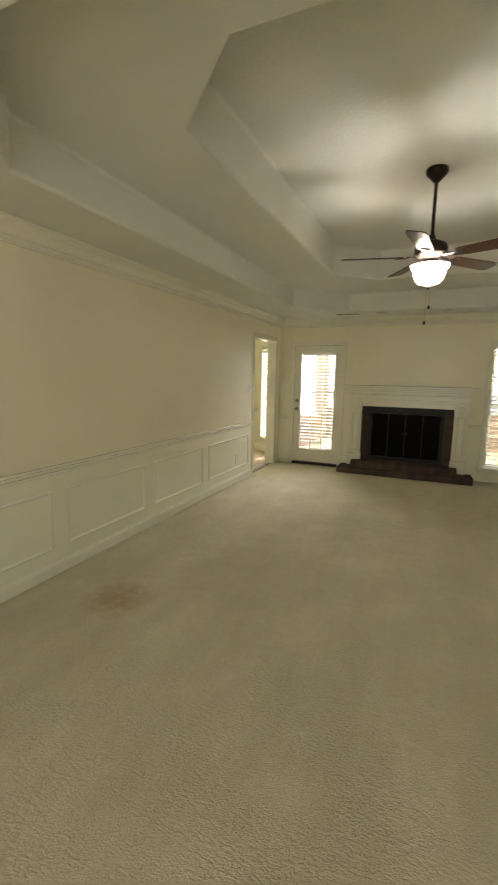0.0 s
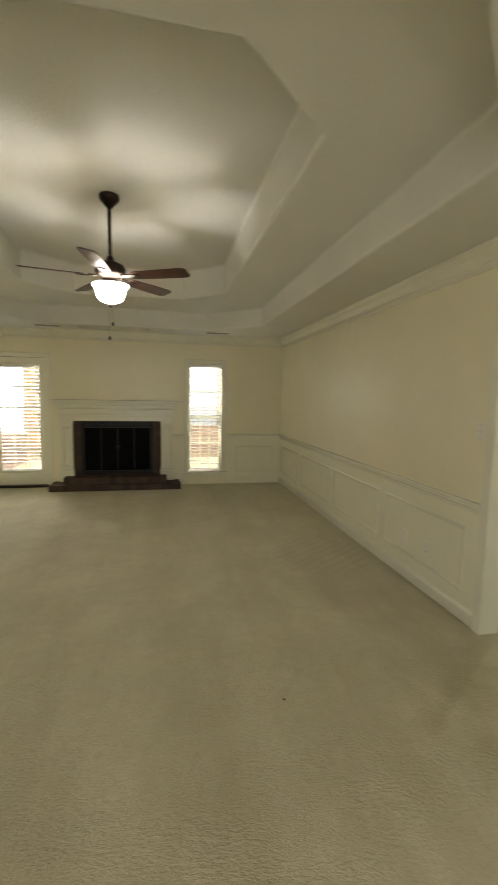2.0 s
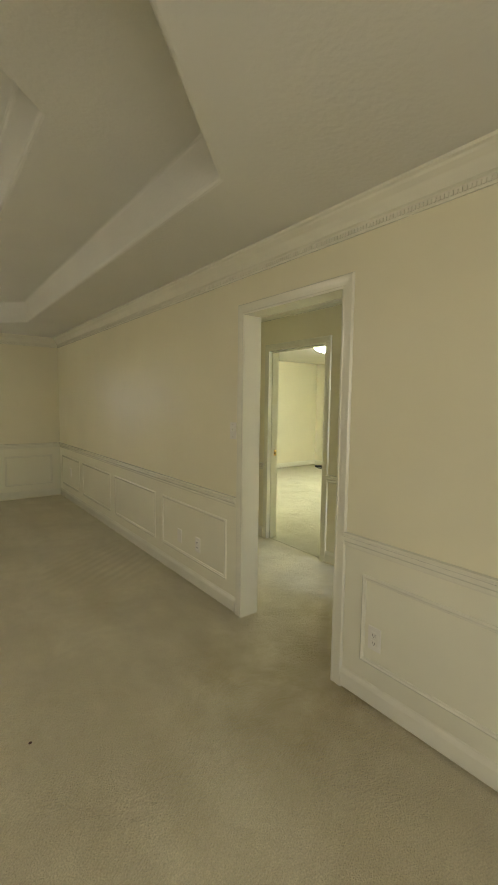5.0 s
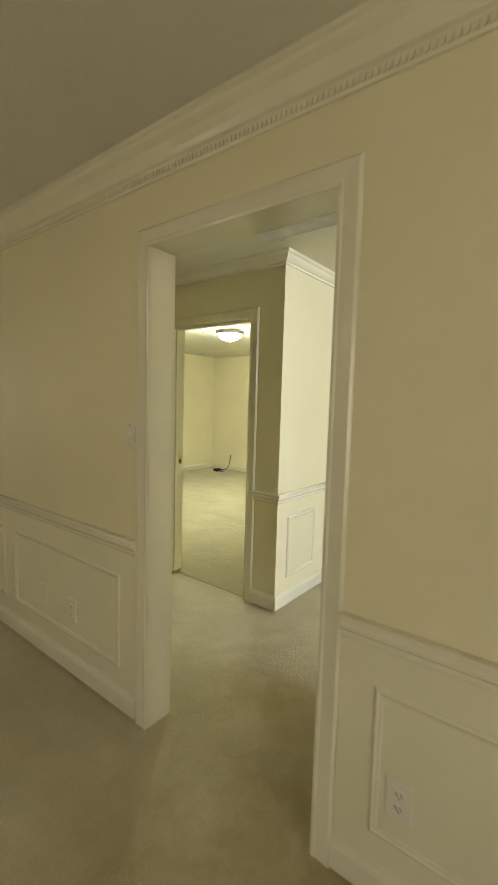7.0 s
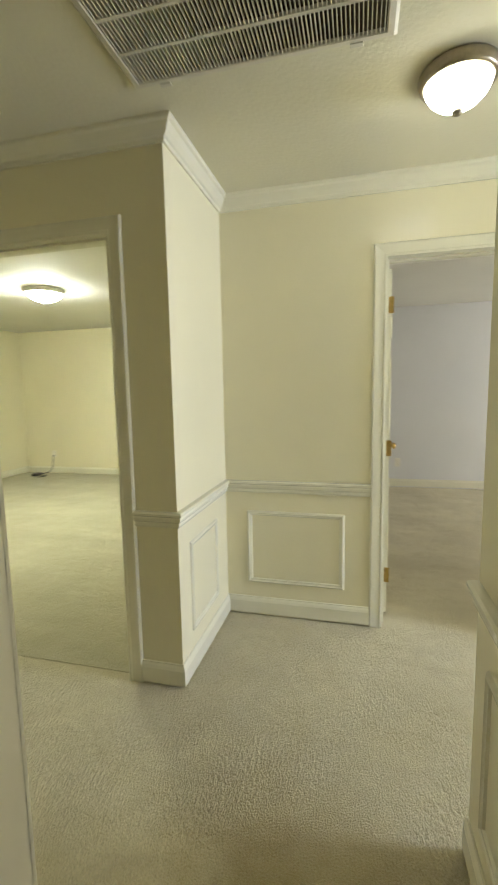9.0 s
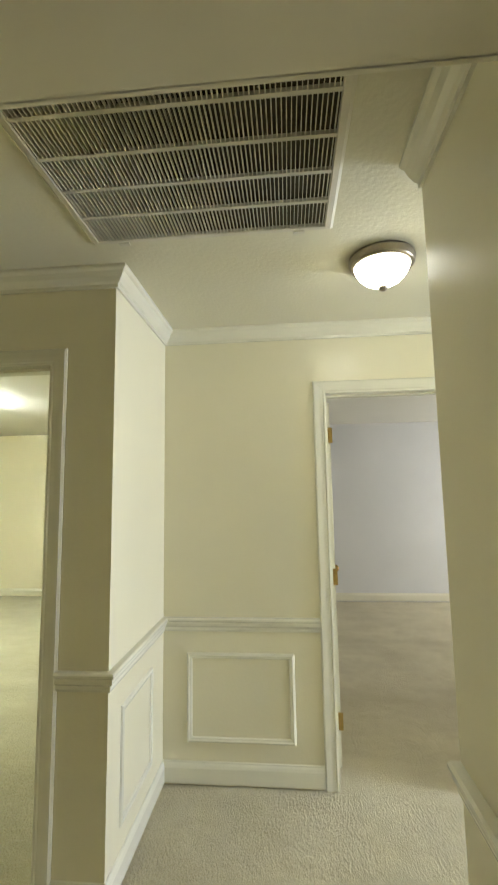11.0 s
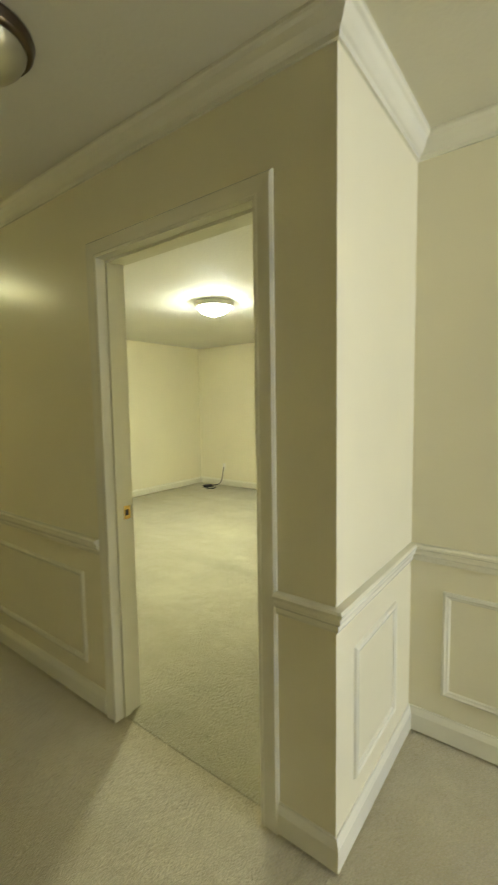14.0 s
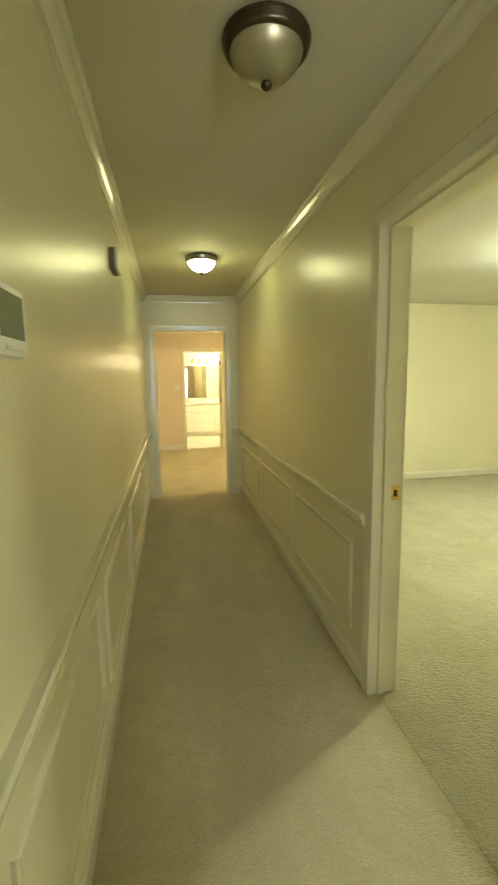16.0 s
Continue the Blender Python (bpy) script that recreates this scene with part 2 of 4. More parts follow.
    nt.links.new(rough.outputs[0], bp.inputs["Height"])
    nt.links.new(bp.outputs[0], b.inputs["Normal"])
    return m


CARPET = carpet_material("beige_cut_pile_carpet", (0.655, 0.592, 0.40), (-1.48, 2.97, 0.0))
# darker copy of CARPET: the dimmer floor by the bedroom doorway, put into colour
BEDCARPET = carpet_material("shaded_bedroom_carpet", (0.525, 0.492, 0.33), None)


# ---- builders ----
def box(bm, x0, x1, y0, y1, z0, z1, bevel=0.0):
    r = bmesh.ops.create_cube(bm, size=1.0, matrix=Matrix.LocRotScale(((x0 + x1) / 2, (y0 + y1) / 2, (z0 + z1) / 2), None, (abs(x1 - x0), abs(y1 - y0), abs(z1 - z0))))
    if bevel:
        edges = list({e for v in r["verts"] for e in v.link_edges})
        bmesh.ops.bevel(bm, geom=edges, offset=bevel, segments=2, affect="EDGES", profile=0.6)


def link(name, bm, material, parent=None, smooth=False):
    me = bpy.data.meshes.new(name)
    bmesh.ops.recalc_face_normals(bm, faces=bm.faces)
    if smooth:
        for f in bm.faces:
            f.smooth = True
    bm.to_mesh(me)
    bm.free()
    me.materials.append(material)
    ob = new(name, me)
    if parent:
        ob.parent = parent
    return ob


def part(name, bm, material, parent, label="", smooth=False):
    """One mesh object under a thing or a part; its coordinates are those of the thing."""
    ob = link(name, bm, material, parent, smooth)
    return tagged(ob, label) if label else ob


def boxes(name, material, parent, rows, bevel=0.0, label="", smooth=False):
    bm = bmesh.new()
    for r in rows:
        box(bm, *r, bevel=bevel)
    return part(name, bm, material, parent, label, smooth)


def thing(name, at, label, category, group="", kind=""):
    ob = new(name)
    ob.location = at
    return tagged(ob, label, category, group, kind)


def lathe(bm, profile, seg=40, centre=(0, 0)):
    """Turns (radius, z) pairs about an upright axis."""
    rings = []
    for r, z in profile:
        if r < 1e-5:
            rings.append([bm.verts.new((centre[0], centre[1], z))])
        else:
            rings.append([bm.verts.new((centre[0] + r * math.cos(2 * math.pi * i / seg), centre[1] + r * math.sin(2 * math.pi * i / seg), z)) for i in range(seg)])
    for a, b in zip(rings, rings[1:]):
        for i in range(seg):
            j = (i + 1) % seg
            if len(a) == 1 and len(b) == 1:
                continue
            if len(a) == 1:
                bm.faces.new((a[0], b[i], b[j]))
            elif len(b) == 1:
                bm.faces.new((a[i], a[j], b[0]))
            else:
                bm.faces.new((a[i], a[j], b[j], b[i]))


def tube(bm, a, b, r, seg=12):
    a, b = Vector(a), Vector(b)
    q = (b - a).to_track_quat("Z", "Y").to_matrix().to_4x4()
    bmesh.ops.create_cone(bm, cap_ends=True, segments=seg, radius1=r, radius2=r, depth=(b - a).length, matrix=Matrix.Translation((a + b) / 2) @ q)


def wall(name, axis, a0, a1, s0, s1, z0, z1, material, openings=(), label="", parent=None):
    """A wall with thickness a0..a1 across axis, running s0..s1, with openings (s0, s1, z0, z1) through it."""
    bm = bmesh.new()
    cuts = sorted({s0, s1, *[o[0] for o in openings], *[o[1] for o in openings]})
    for p, q in zip(cuts, cuts[1:]):
        zs = [z0]
        for o in sorted(openings, key=lambda o: o[2]):
            if o[0] <= p + 1e-6 and o[1] >= q - 1e-6:
                zs += [o[2], o[3]]
        zs.append(z1)
        for lo, hi in zip(zs[::2], zs[1::2]):
            if hi - lo > 1e-4:
                box(bm, *((a0, a1, p, q, lo, hi) if axis == "x" else (p, q, a0, a1, lo, hi)))
    ob = link(name, bm, material)
    return tagged(ob, label, "wall", kind="structure")


def run(name, profile, p0, p1, normal, material, m0=0, m1=0, label="", category="trim"):
    """A moulding of (depth, height) profile from p0 to p1 along a wall whose face looks to normal; m: -1 inner mitre, +1 outer."""
    bm = bmesh.new()
    p0, p1, n = Vector((*p0, 0)), Vector((*p1, 0)), Vector((*normal, 0))
    t = (p1 - p0).normalized()
    ends = []
    for p, m, sgn in ((p0, m0, -1), (p1, m1, 1)):
        ends.append([bm.verts.new(p + n * d + t * (sgn * m * d) + Vector((0, 0, z))) for d, z in profile])
    k = len(profile)
    for i in range(k):
        j = (i + 1) % k
        bm.faces.new((ends[0][i], ends[0][j], ends[1][j], ends[1][i]))
    bm.faces.new(ends[0])
    bm.faces.new(ends[1][::-1])
    return tagged(link(name, bm, material), label, category, kind="structure")


def surround(bm, axis, face, n, s0, s1, z0, z1, profile, closed):
    """A mitred frame round the rectangle on a wall face; profile: (outward, proud) pairs."""
    def at(s, z, t):
        return (face + n * t, s, z) if axis == "x" else (s, face + n * t, z)
    loops = []
    for u, t in profile:
        low = z0 - u if closed else z0
        loops.append([bm.verts.new(at(*c, t)) for c in ((s0 - u, low), (s0 - u, z1 + u), (s1 + u, z1 + u), (s1 + u, low))])
    k = len(loops)
    for i in range(k):
        a, b = loops[i], loops[(i + 1) % k]
        for j in range(4 if closed else 3):
            q = (j + 1) % 4
            bm.faces.new((a[j], a[q], b[q], b[j]))
    if not closed:
        bm.faces.new([l[0] for l in loops])
        bm.faces.new([l[3] for l in loops][::-1])


CASING = [(0, 0), (0, 0.010), (0.010, 0.012), (0.016, 0.009), (0.034, 0.010), (0.050, 0.012), (0.062, 0.013), (0.070, 0.006), (0.070, 0)]
PANEL = [(0, 0), (-0.004, 0.008), (-0.012, 0.012), (-0.018, 0.008), (-0.026, 0.007), (-0.030, 0)]
BASE = [(0, 0.013), (0.015, 0.013), (0.015, 0.085), (0.011, 0.098), (0.006, 0.108), (0.005, 0.114), (0, 0.115)]
RAIL = [(0, 0.765), (0.010, 0.766), (0.013, 0.775), (0.012, 0.788), (0.022, 0.797), (0.024, 0.808), (0.022, 0.817), (0.032, 0.822), (0.033, 0.832), (0.026, 0.838), (0, 0.838)]
CROWN = [(0, 2.362), (0.010, 2.362), (0.012, 2.376), (0.022, 2.382), (0.036, 2.398), (0.046, 2.418), (0.056, 2.424), (0.060, 2.430), (0.060, 2.44), (0, 2.44)]
CROWN_L = [(0, 2.300), (0.010, 2.300), (0.012, 2.306), (0.012, 2.338), (0.018, 2.342), (0.026, 2.346), (0.034, 2.366), (0.050, 2.392), (0.072, 2.410), (0.078, 2.420), (0.088, 2.426), (0.088, 2.44), (0, 2.44)]


def casing(axis, face, n, s0, s1, ztop, label):
    bm = bmesh.new()
    surround(bm, axis, face, n, s0, s1, 0.0, ztop, CASING, False)
    return tagged(link("door_casing", bm, TRIM), label, "door casing", kind="structure")


def jamb(axis, a0, a1, s0, s1, ztop, label):
    bm = bmesh.new()
    for p, q, lo, hi in ((s0 - 0.02, s0, 0, ztop), (s1, s1 + 0.02, 0, ztop), (s0 - 0.02, s1 + 0.02, ztop, ztop + 0.02)):
        box(bm, *((a0 - 0.002, a1 + 0.002, p, q, lo, hi) if axis == "x" else (p, q, a0 - 0.002, a1 + 0.002, lo, hi)))
    return tagged(link("door_jamb", bm, TRIM), label, "door jamb", kind="structure")


def panel(parent, axis, face, n, s0, s1, z0=0.205, z1=0.655):
    bm = bmesh.new()
    surround(bm, axis, face, n, s0, s1, z0, z1, PANEL, True)
    return part("panel_moulding", bm, TRIM, parent)


# ---- large structure ----
XL, XR, XH, XE, XA = -2.125, 2.665, 2.79, 3.93, 4.657
YF, YS, YE, H = 7.947, -0.8, 8.01, 2.44

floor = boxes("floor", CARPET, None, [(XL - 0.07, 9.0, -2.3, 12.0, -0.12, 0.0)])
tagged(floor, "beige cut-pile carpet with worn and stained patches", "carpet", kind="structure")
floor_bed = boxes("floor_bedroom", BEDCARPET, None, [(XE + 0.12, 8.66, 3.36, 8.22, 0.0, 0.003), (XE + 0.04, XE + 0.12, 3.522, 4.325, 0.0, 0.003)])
tagged(floor_bed, "cut-pile carpet of the bedroom, in a darker tone that holds its shade", "carpet", kind="structure")

wall_w = wall("wall_west", "x", XL - 0.14, XL, YS, YF, 0, 3.1, PAINT, [(6.77, 7.70, 0, 2.08)], "cream painted wall with white panel mouldings below a chair rail")
wall_n = wall("wall_north", "y", YF, YF + 0.15, XL - 0.14, XH, 0, 3.1, PAINT, [(-1.885, -1.055, 0, 2.03), (1.09, 1.65, 0.21, 2.0), (-0.69, 0.65, 0.0, 1.06)], "cream painted fireplace wall with glazed door and window")
wall_m = wall("wall_middle", "x", XR, XH, YS, YF, 0, 2.44, PAINT, [(2.21, 3.08, 0, 2.084)], "cream painted wall with white panel mouldings and a cased doorway")
wall_s = wall("wall_south", "y", YS - 0.15, YS, XL - 0.14, 3.36, 0, 3.1, PAINT, [(-1.0, 1.4, 0.55, 2.15)], "plain cream wall closing the living room")
wall_he = wall("wall_hall_east", "x", XE, XE + 0.12, 3.25, YE, 0, H, PAINT, [(3.502, 4.345, 0, 2.07)], "cream hall wall with white panel mouldings and a cased doorway")
wall_hn = wall("wall_hall_end", "y", YE, YE + 0.12, XH - 0.2, XE + 0.14, 0, H, PAINT, [(2.90, 3.78, 0, 2.06)], "cream wall with a cased doorway at the hall's end")
wall_an = wall("wall_alcove_north", "y", 3.25, 3.36, XE + 0.12, 8.7, 0, H, PAINT, (), "cream return wall with a white panel moulding")
wall_ae = wall("wall_alcove_east", "x", XA, XA + 0.14, -2.0, 3.25, 0, H, PAINT, [(1.555, 2.355, 0, 2.07)], "cream alcove wall with panel moulding and a cased doorway")
wall_st = wall("wall_stub", "y", 2.01, 2.15, XH, 3.45, 0, H, PAINT, (), "cream return wall with a white panel moulding")
wall_fw = wall("wall_foyer_west", "x", 3.31, 3.45, -2.0, 2.01, 0, H, PAINT, (), "plain cream foyer wall")
wall_fs = wall("wall_foyer_south", "y", -2.15, -2.0, 3.36, 8.7, 0, H, PAINT, [(3.65, 4.5, 0.3, 2.15)], "plain cream foyer wall with an opening to daylight")
wall_bn = wall("wall_bedroom_north", "y", 8.22, 8.36, XE + 0.12, 8.8, 0, 2.5, PAINT, (), "cream bedroom wall")
wall_be = wall("wall_bedroom_east", "x", 8.66, 8.8, 3.36, 8.22, 0, 2.5, PAINT, (), "cream bedroom wall")
wall_ge = wall("wall_grey_room_east", "x", 8.46, 8.6, -1.5, 3.25, 0, 2.5, GREYWALL, (), "pale grey bedroom wall")
wall_gs = wall("wall_grey_room_south", "y", -1.62, -1.5, XA + 0.14, 8.6, 0, 2.5, GREYWALL, [(6.45, 7.95, 0.6, 2.0)], "pale grey bedroom wall with a window opening")
wall_gn = wall("wall_grey_room_north", "y", 3.12, 3.25, XA + 0.14, 8.46, 0, 2.5, GREYWALL, (), "pale grey bedroom wall")
YB = 11.8
wall_dn = wall("wall_dressing_north", "y", YB, YB + 0.12, 2.5, 5.6, 0, 2.5, PEACH, [(3.37, 4.16, 0, 2.06)], "beige wall with a doorway to the bathroom")
wall_dw = wall("wall_dressing_west", "x", 2.5, 2.62, YE + 0.12, YB, 0, 2.5, PEACH, (), "plain beige wall")
wall_de = wall("wall_dressing_east", "x", 5.48, 5.6, YE + 0.12, YB, 0, 2.5, PEACH, (), "plain beige wall")
wall_ds = wall("wall_dressing_south", "y", YE + 0.12, YE + 0.2, 2.62, 2.90, 0, 2.5, PEACH, (), "plain beige wall")
wall_ds2 = wall("wall_dressing_south_2", "y", YE + 0.14, YE + 0.22, 4.06, 5.48, 0, 2.22, PEACH, (), "plain beige wall")
wall_bb = wall("wall_bath_back", "y", 14.5, 14.62, 2.4, 5.6, 0, 2.5, PAINT, (), "cream bathroom wall")
wall_bw = wall("wall_bath_west", "x", 2.4, 2.52, YB + 0.12, 14.5, 0, 2.5, PAINT, (), "cream bathroom wall")
wall_bx = wall("wall_bath_east", "x", 5.48, 5.6, YB + 0.12, 14.5, 0, 2.5, PAINT, (), "cream bathroom wall")
bath_floor = tagged(boxes("floor_bath", MARBLE, None, [(2.4, 5.6, 12.0, 14.6, -0.12, 0.0)]), "pale vinyl bathroom floor", "floor", kind="structure")


def octagon(x0, x1, y0, y1, c):
    return [(x0 + c, y0), (x1 - c, y0), (x1, y0 + c), (x1, y1 - c), (x1 - c, y1), (x0 + c, y1), (x0, y1 - c), (x0, y0 + c)]


def tray_ceiling():
    """Soffit round the room and two octagonal steps up."""
    bm = bmesh.new()
    o1 = octagon(-1.52, 2.01, 1.735, 7.33, 0.64)
    o2 = octagon(-0.83, 1.40, 2.36, 6.50, 0.46)
    z1, z2 = 2.69, 3.03
    rect = [bm.verts.new((x, y, H)) for x, y in ((XL, YS), (XR, YS), (XR, YF), (XL, YF))]
    a = [bm.verts.new((x, y, H)) for x, y in o1]
    b = [bm.verts.new((x, y, z1)) for x, y in o1]
    c = [bm.verts.new((x, y, z1)) for x, y in o2]
    d = [bm.verts.new((x, y, z2)) for x, y in o2]
    for i in range(4):
        bm.faces.new((rect[i], rect[(i + 1) % 4], a[2 * i + 1], a[2 * i]))
        bm.faces.new((rect[(i + 1) % 4], a[(2 * i + 2) % 8], a[2 * i + 1]))
    for i in range(8):
        j = (i + 1) % 8
        bm.faces.new((a[i], a[j], b[j], b[i]))
        bm.faces.new((b[i], b[j], c[j], c[i]))
        bm.faces.new((c[i], c[j], d[j], d[i]))
    bm.faces.new(d)
    steps = [e for ring in (a, b, c, d) for i in range(8) for e in ring[i].link_edges if e.other_vert(ring[i]) is ring[(i + 1) % 8]]
    bmesh.ops.bevel(bm, geom=steps, offset=0.022, segments=3, affect="EDGES", profile=0.5)
    return tagged(link("ceiling_living", bm, CEIL), "white two-step octagonal tray ceiling, lightly textured", "ceiling", kind="structure")


tray_ceiling()
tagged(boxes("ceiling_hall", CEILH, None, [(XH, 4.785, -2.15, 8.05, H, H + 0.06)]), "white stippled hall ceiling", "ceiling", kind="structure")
tagged(boxes("ceiling_bedroom", CEIL, None, [(4.785, 8.8, -2.15, 8.36, H + 0.01, H + 0.07), (XE + 0.12, 4.785, 8.05, 8.36, H + 0.01, H + 0.07)]), "white bedroom ceiling", "ceiling", kind="structure")
tagged(boxes("ceiling_dressing", CEIL, None, [(2.4, 5.6, 8.36, 14.62, H + 0.01, H + 0.07), (2.4, XE + 0.12, 8.05, 8.36, H + 0.01, H + 0.07)]), "white ceiling", "ceiling", kind="structure")
tagged(boxes("roof", PEACH, None, [(XL - 0.2, 9.0, -2.4, 8.1, 3.1, 3.2)]), "plain roof slab", "roof", kind="structure")

# trim of the living room
L = "white moulded "
for n, prof, cat in (("baseboard", BASE, "baseboard"), ("chair_rail", RAIL, "chair rail"), ("crown_moulding", CROWN_L, "crown moulding")):
    full = n == "crown_moulding"
    lab = L + n.replace("_", " ") + " of the living room"
    if full:
        run(n, prof, (XL, YS), (XL, YF), (1, 0), TRIM, -1, -1, lab, cat)
        run(n, prof, (XR, YS), (XR, YF), (-1, 0), TRIM, -1, -1, lab, cat)
        run(n, prof, (XL, YF), (XR, YF), (0, -1), TRIM, -1, -1, lab, cat)
    else:
        run(n, prof, (XL, YS), (XL, 6.72), (1, 0), TRIM, -1, 0, lab, cat)
        run(n, prof, (XR, YS), (XR, 2.16), (-1, 0), TRIM, -1, 0, lab, cat)
        run(n, prof, (XR, 3.13), (XR, YF), (-1, 0), TRIM, 0, -1, lab, cat)
        run(n, prof, (1.715, YF), (XR, YF), (0, -1), TRIM, 0, -1, lab, cat)
        run(n, prof, (0.84, YF), (1.025, YF), (0, -1), TRIM, 0, 0, lab, cat)
        run(n, prof, (XL, YF), (-1.955, YF), (0, -1), TRIM, -1, 0, lab, cat)
for a, b in ((1.02, 1.85), (2.05, 3.03), (3.16, 4.13), (4.27, 5.25), (5.39, 6.60)):
    panel(wall_w, "x", XL, 1, a, b)
for a, b in ((0.95, 2.05), (3.25, 4.30), (4.44, 5.52), (5.66, 6.76), (6.90, 7.82)):
    panel(wall_m, "x", XR, -1, a, b)
panel(wall_n, "y", YF, -1, 1.885, 2.54)
casing("x", XR, -1, 2.23, 3.06, 2.064, "white moulded casing of the living-room doorway")
casing("x", XH, 1, 2.23, 3.06, 2.064, "white moulded casing of the doorway, hall side")
jamb("x", XR, XH, 2.23, 3.06, 2.064, "white painted doorway lining")
casing("x", XL, 1, 6.79, 7.68, 2.06, "white moulded casing of the kitchen opening")
jamb("x", XL - 0.14, XL, 6.79, 7.68, 2.06, "white painted lining of the kitchen opening")

# trim of the hall
for n, prof in (("baseboard", BASE), ("chair_rail", RAIL), ("crown_moulding", CROWN)):
    lab, cat = L + n.replace("_", " ") + " of the hall", n.replace("_", " ")
    if n == "crown_moulding":
        run(n, prof, (XH, 2.15), (XH, YE), (1, 0), TRIM, -1, -1, lab, cat)
        run(n, prof, (XE, 3.25), (XE, YE), (-1, 0), TRIM, 1, -1, lab, cat)
        run(n, prof, (XH, YE), (XE, YE), (0, -1), TRIM, -1, -1, lab, cat)
        run(n, prof, (XA, -2.0), (XA, 3.25), (-1, 0), TRIM, -1, -1, lab, cat)
    else:
        run(n, prof, (XH, 3.13), (XH, YE), (1, 0), TRIM, 0, -1, lab, cat)
        run(n, prof, (XE, 3.25), (XE, 3.452), (-1, 0), TRIM, 1, 0, lab, cat)
        run(n, prof, (XE, 4.395), (XE, YE), (-1, 0), TRIM, 0, -1, lab, cat)
        run(n, prof, (XA, 2.405), (XA, 3.25), (-1, 0), TRIM, 0, -1, lab, cat)
        run(n, prof, (XH, YE), (2.85, YE), (0, -1), TRIM, -1, 0, lab, cat)
        run(n, prof, (3.83, YE), (XE, YE), (0, -1), TRIM, 0, -1, lab, cat)
    run(n, prof, (XE, 3.25), (XA, 3.25), (0, -1), TRIM, 1, -1, lab, cat)
    run(n, prof, (XH, 2.15), (3.45, 2.15), (0, 1), TRIM, -1, 0, lab, cat)
for a, b in ((4.54, 5.50), (5.65, 6.66), (6.80, 7.77)):
    panel(wall_he, "x", XE, -1, a, b)
for a, b in ((3.32, 4.22), (4.36, 5.30), (5.44, 6.50), (6.64, 7.78)):
    panel(wall_m, "x", XH, 1, a, b)
panel(wall_an, "y", 3.25, -1, 4.06, 4.46)
panel(wall_ae, "x", XA, -1, 2.545, 3.12)
panel(wall_st, "y", 2.15, 1, 2.93, 3.33)
casing("x", XE, -1, 3.522, 4.325, 2.04, "white moulded casing of the bedroom doorway")
casing("x", XE + 0.12, 1, 3.522, 4.325, 2.04, "white moulded casing of the bedroom doorway, inner side")
jamb("x", XE, XE + 0.12, 3.522, 4.325, 2.04, "white painted bedroom door lining")
casing("x", XA, -1, 1.575, 2.335, 2.045, "white moulded casing of the grey bedroom's doorway")
jamb("x", XA, XA + 0.14, 1.575, 2.335, 2.045, "white painted door lining")
casing("y", YE, -1, 2.92, 3.76, 2.04, "white moulded casing at the hall's end")
jamb("y", YE, YE + 0.12, 2.92, 3.76, 2.04, "white painted doorway lining at the hall's end")
casing("y", YB, -1, 3.39, 4.14, 2.04, "beige-lit white casing of the bathroom door")
jamb("y", YB, YB + 0.12, 3.39, 4.14, 2.04, "white painted bathroom door lining")
for p0, p1, nn in (((XE + 0.12, 8.22), (8.66, 8.22), (0, -1)), ((8.66, 3.36), (8.66, 8.22), (-1, 0)), ((8.46, -1.5), (8.46, 3.12), (-1, 0)), ((2.62, YB), (3.32, YB), (0, -1))):
    run("baseboard", BASE, p0, p1, nn, TRIM, 0, 0, "white painted baseboard", "baseboard")

# white dado skins of the living room
def dado(axis, face, n, s0, s1):
    a, b = (face, face + n * 0.003)
    bm = bmesh.new()
    box(bm, *((min(a, b), max(a, b), s0, s1, 0.1, 0.78) if axis == "x" else (s0, s1, min(a, b), max(a, b), 0.1, 0.78)))
    return tagged(link("wainscot", bm, DADO), "off-white painted wainscot below the chair rail", "wainscot", kind="structure")


dado("x", XL, 1, YS, 6.718)
dado("x", XR, -1, YS, 2.158)
dado("x", XR, -1, 3.132, YF)
dado("y", YF, -1, 1.718, XR - 0.004)
dado("y", YF, -1, 0.842, 1.022)
dado("y", YF, -1, XL + 0.004, -1.96)


def dentils():
    """Small tooth blocks along the crown of the middle wall; the far ones joined."""
    bm = bmesh.new()
    box(bm, -0.004, 0.004, -0.0062, 0.0062, -0.009, 0.009)
    first = part("dentil", bm, TRIM, wall_m)
    for i in range(290):
        ob = first if i == 0 else new("dentil", first.data)
        ob.parent = wall_m
        ob.location = (XR - 0.014, 0.8 + i * 0.018, 2.320)
    for parent, axis, face, n, lo, hi in ((wall_m, "x", XR, -1, 6.02, 7.8), (wall_n, "y", YF, -1, XL + 0.1, XR - 0.1), (wall_w, "x", XL, 1, 1.5, 7.8)):
        bm = bmesh.new()
        for i in range(int((hi - lo) / 0.018)):
            s = lo + i * 0.018
            a, b = sorted((face + n * 0.010, face + n * 0.018))
            box(bm, *((a, b, s - 0.0062, s + 0.0062, 2.311, 2.329) if axis == "x" else (s - 0.0062, s + 0.0062, a, b, 2.311, 2.329)))
        tagged(part("dentil_row", bm, TRIM, parent), kind="stuff")


dentils()


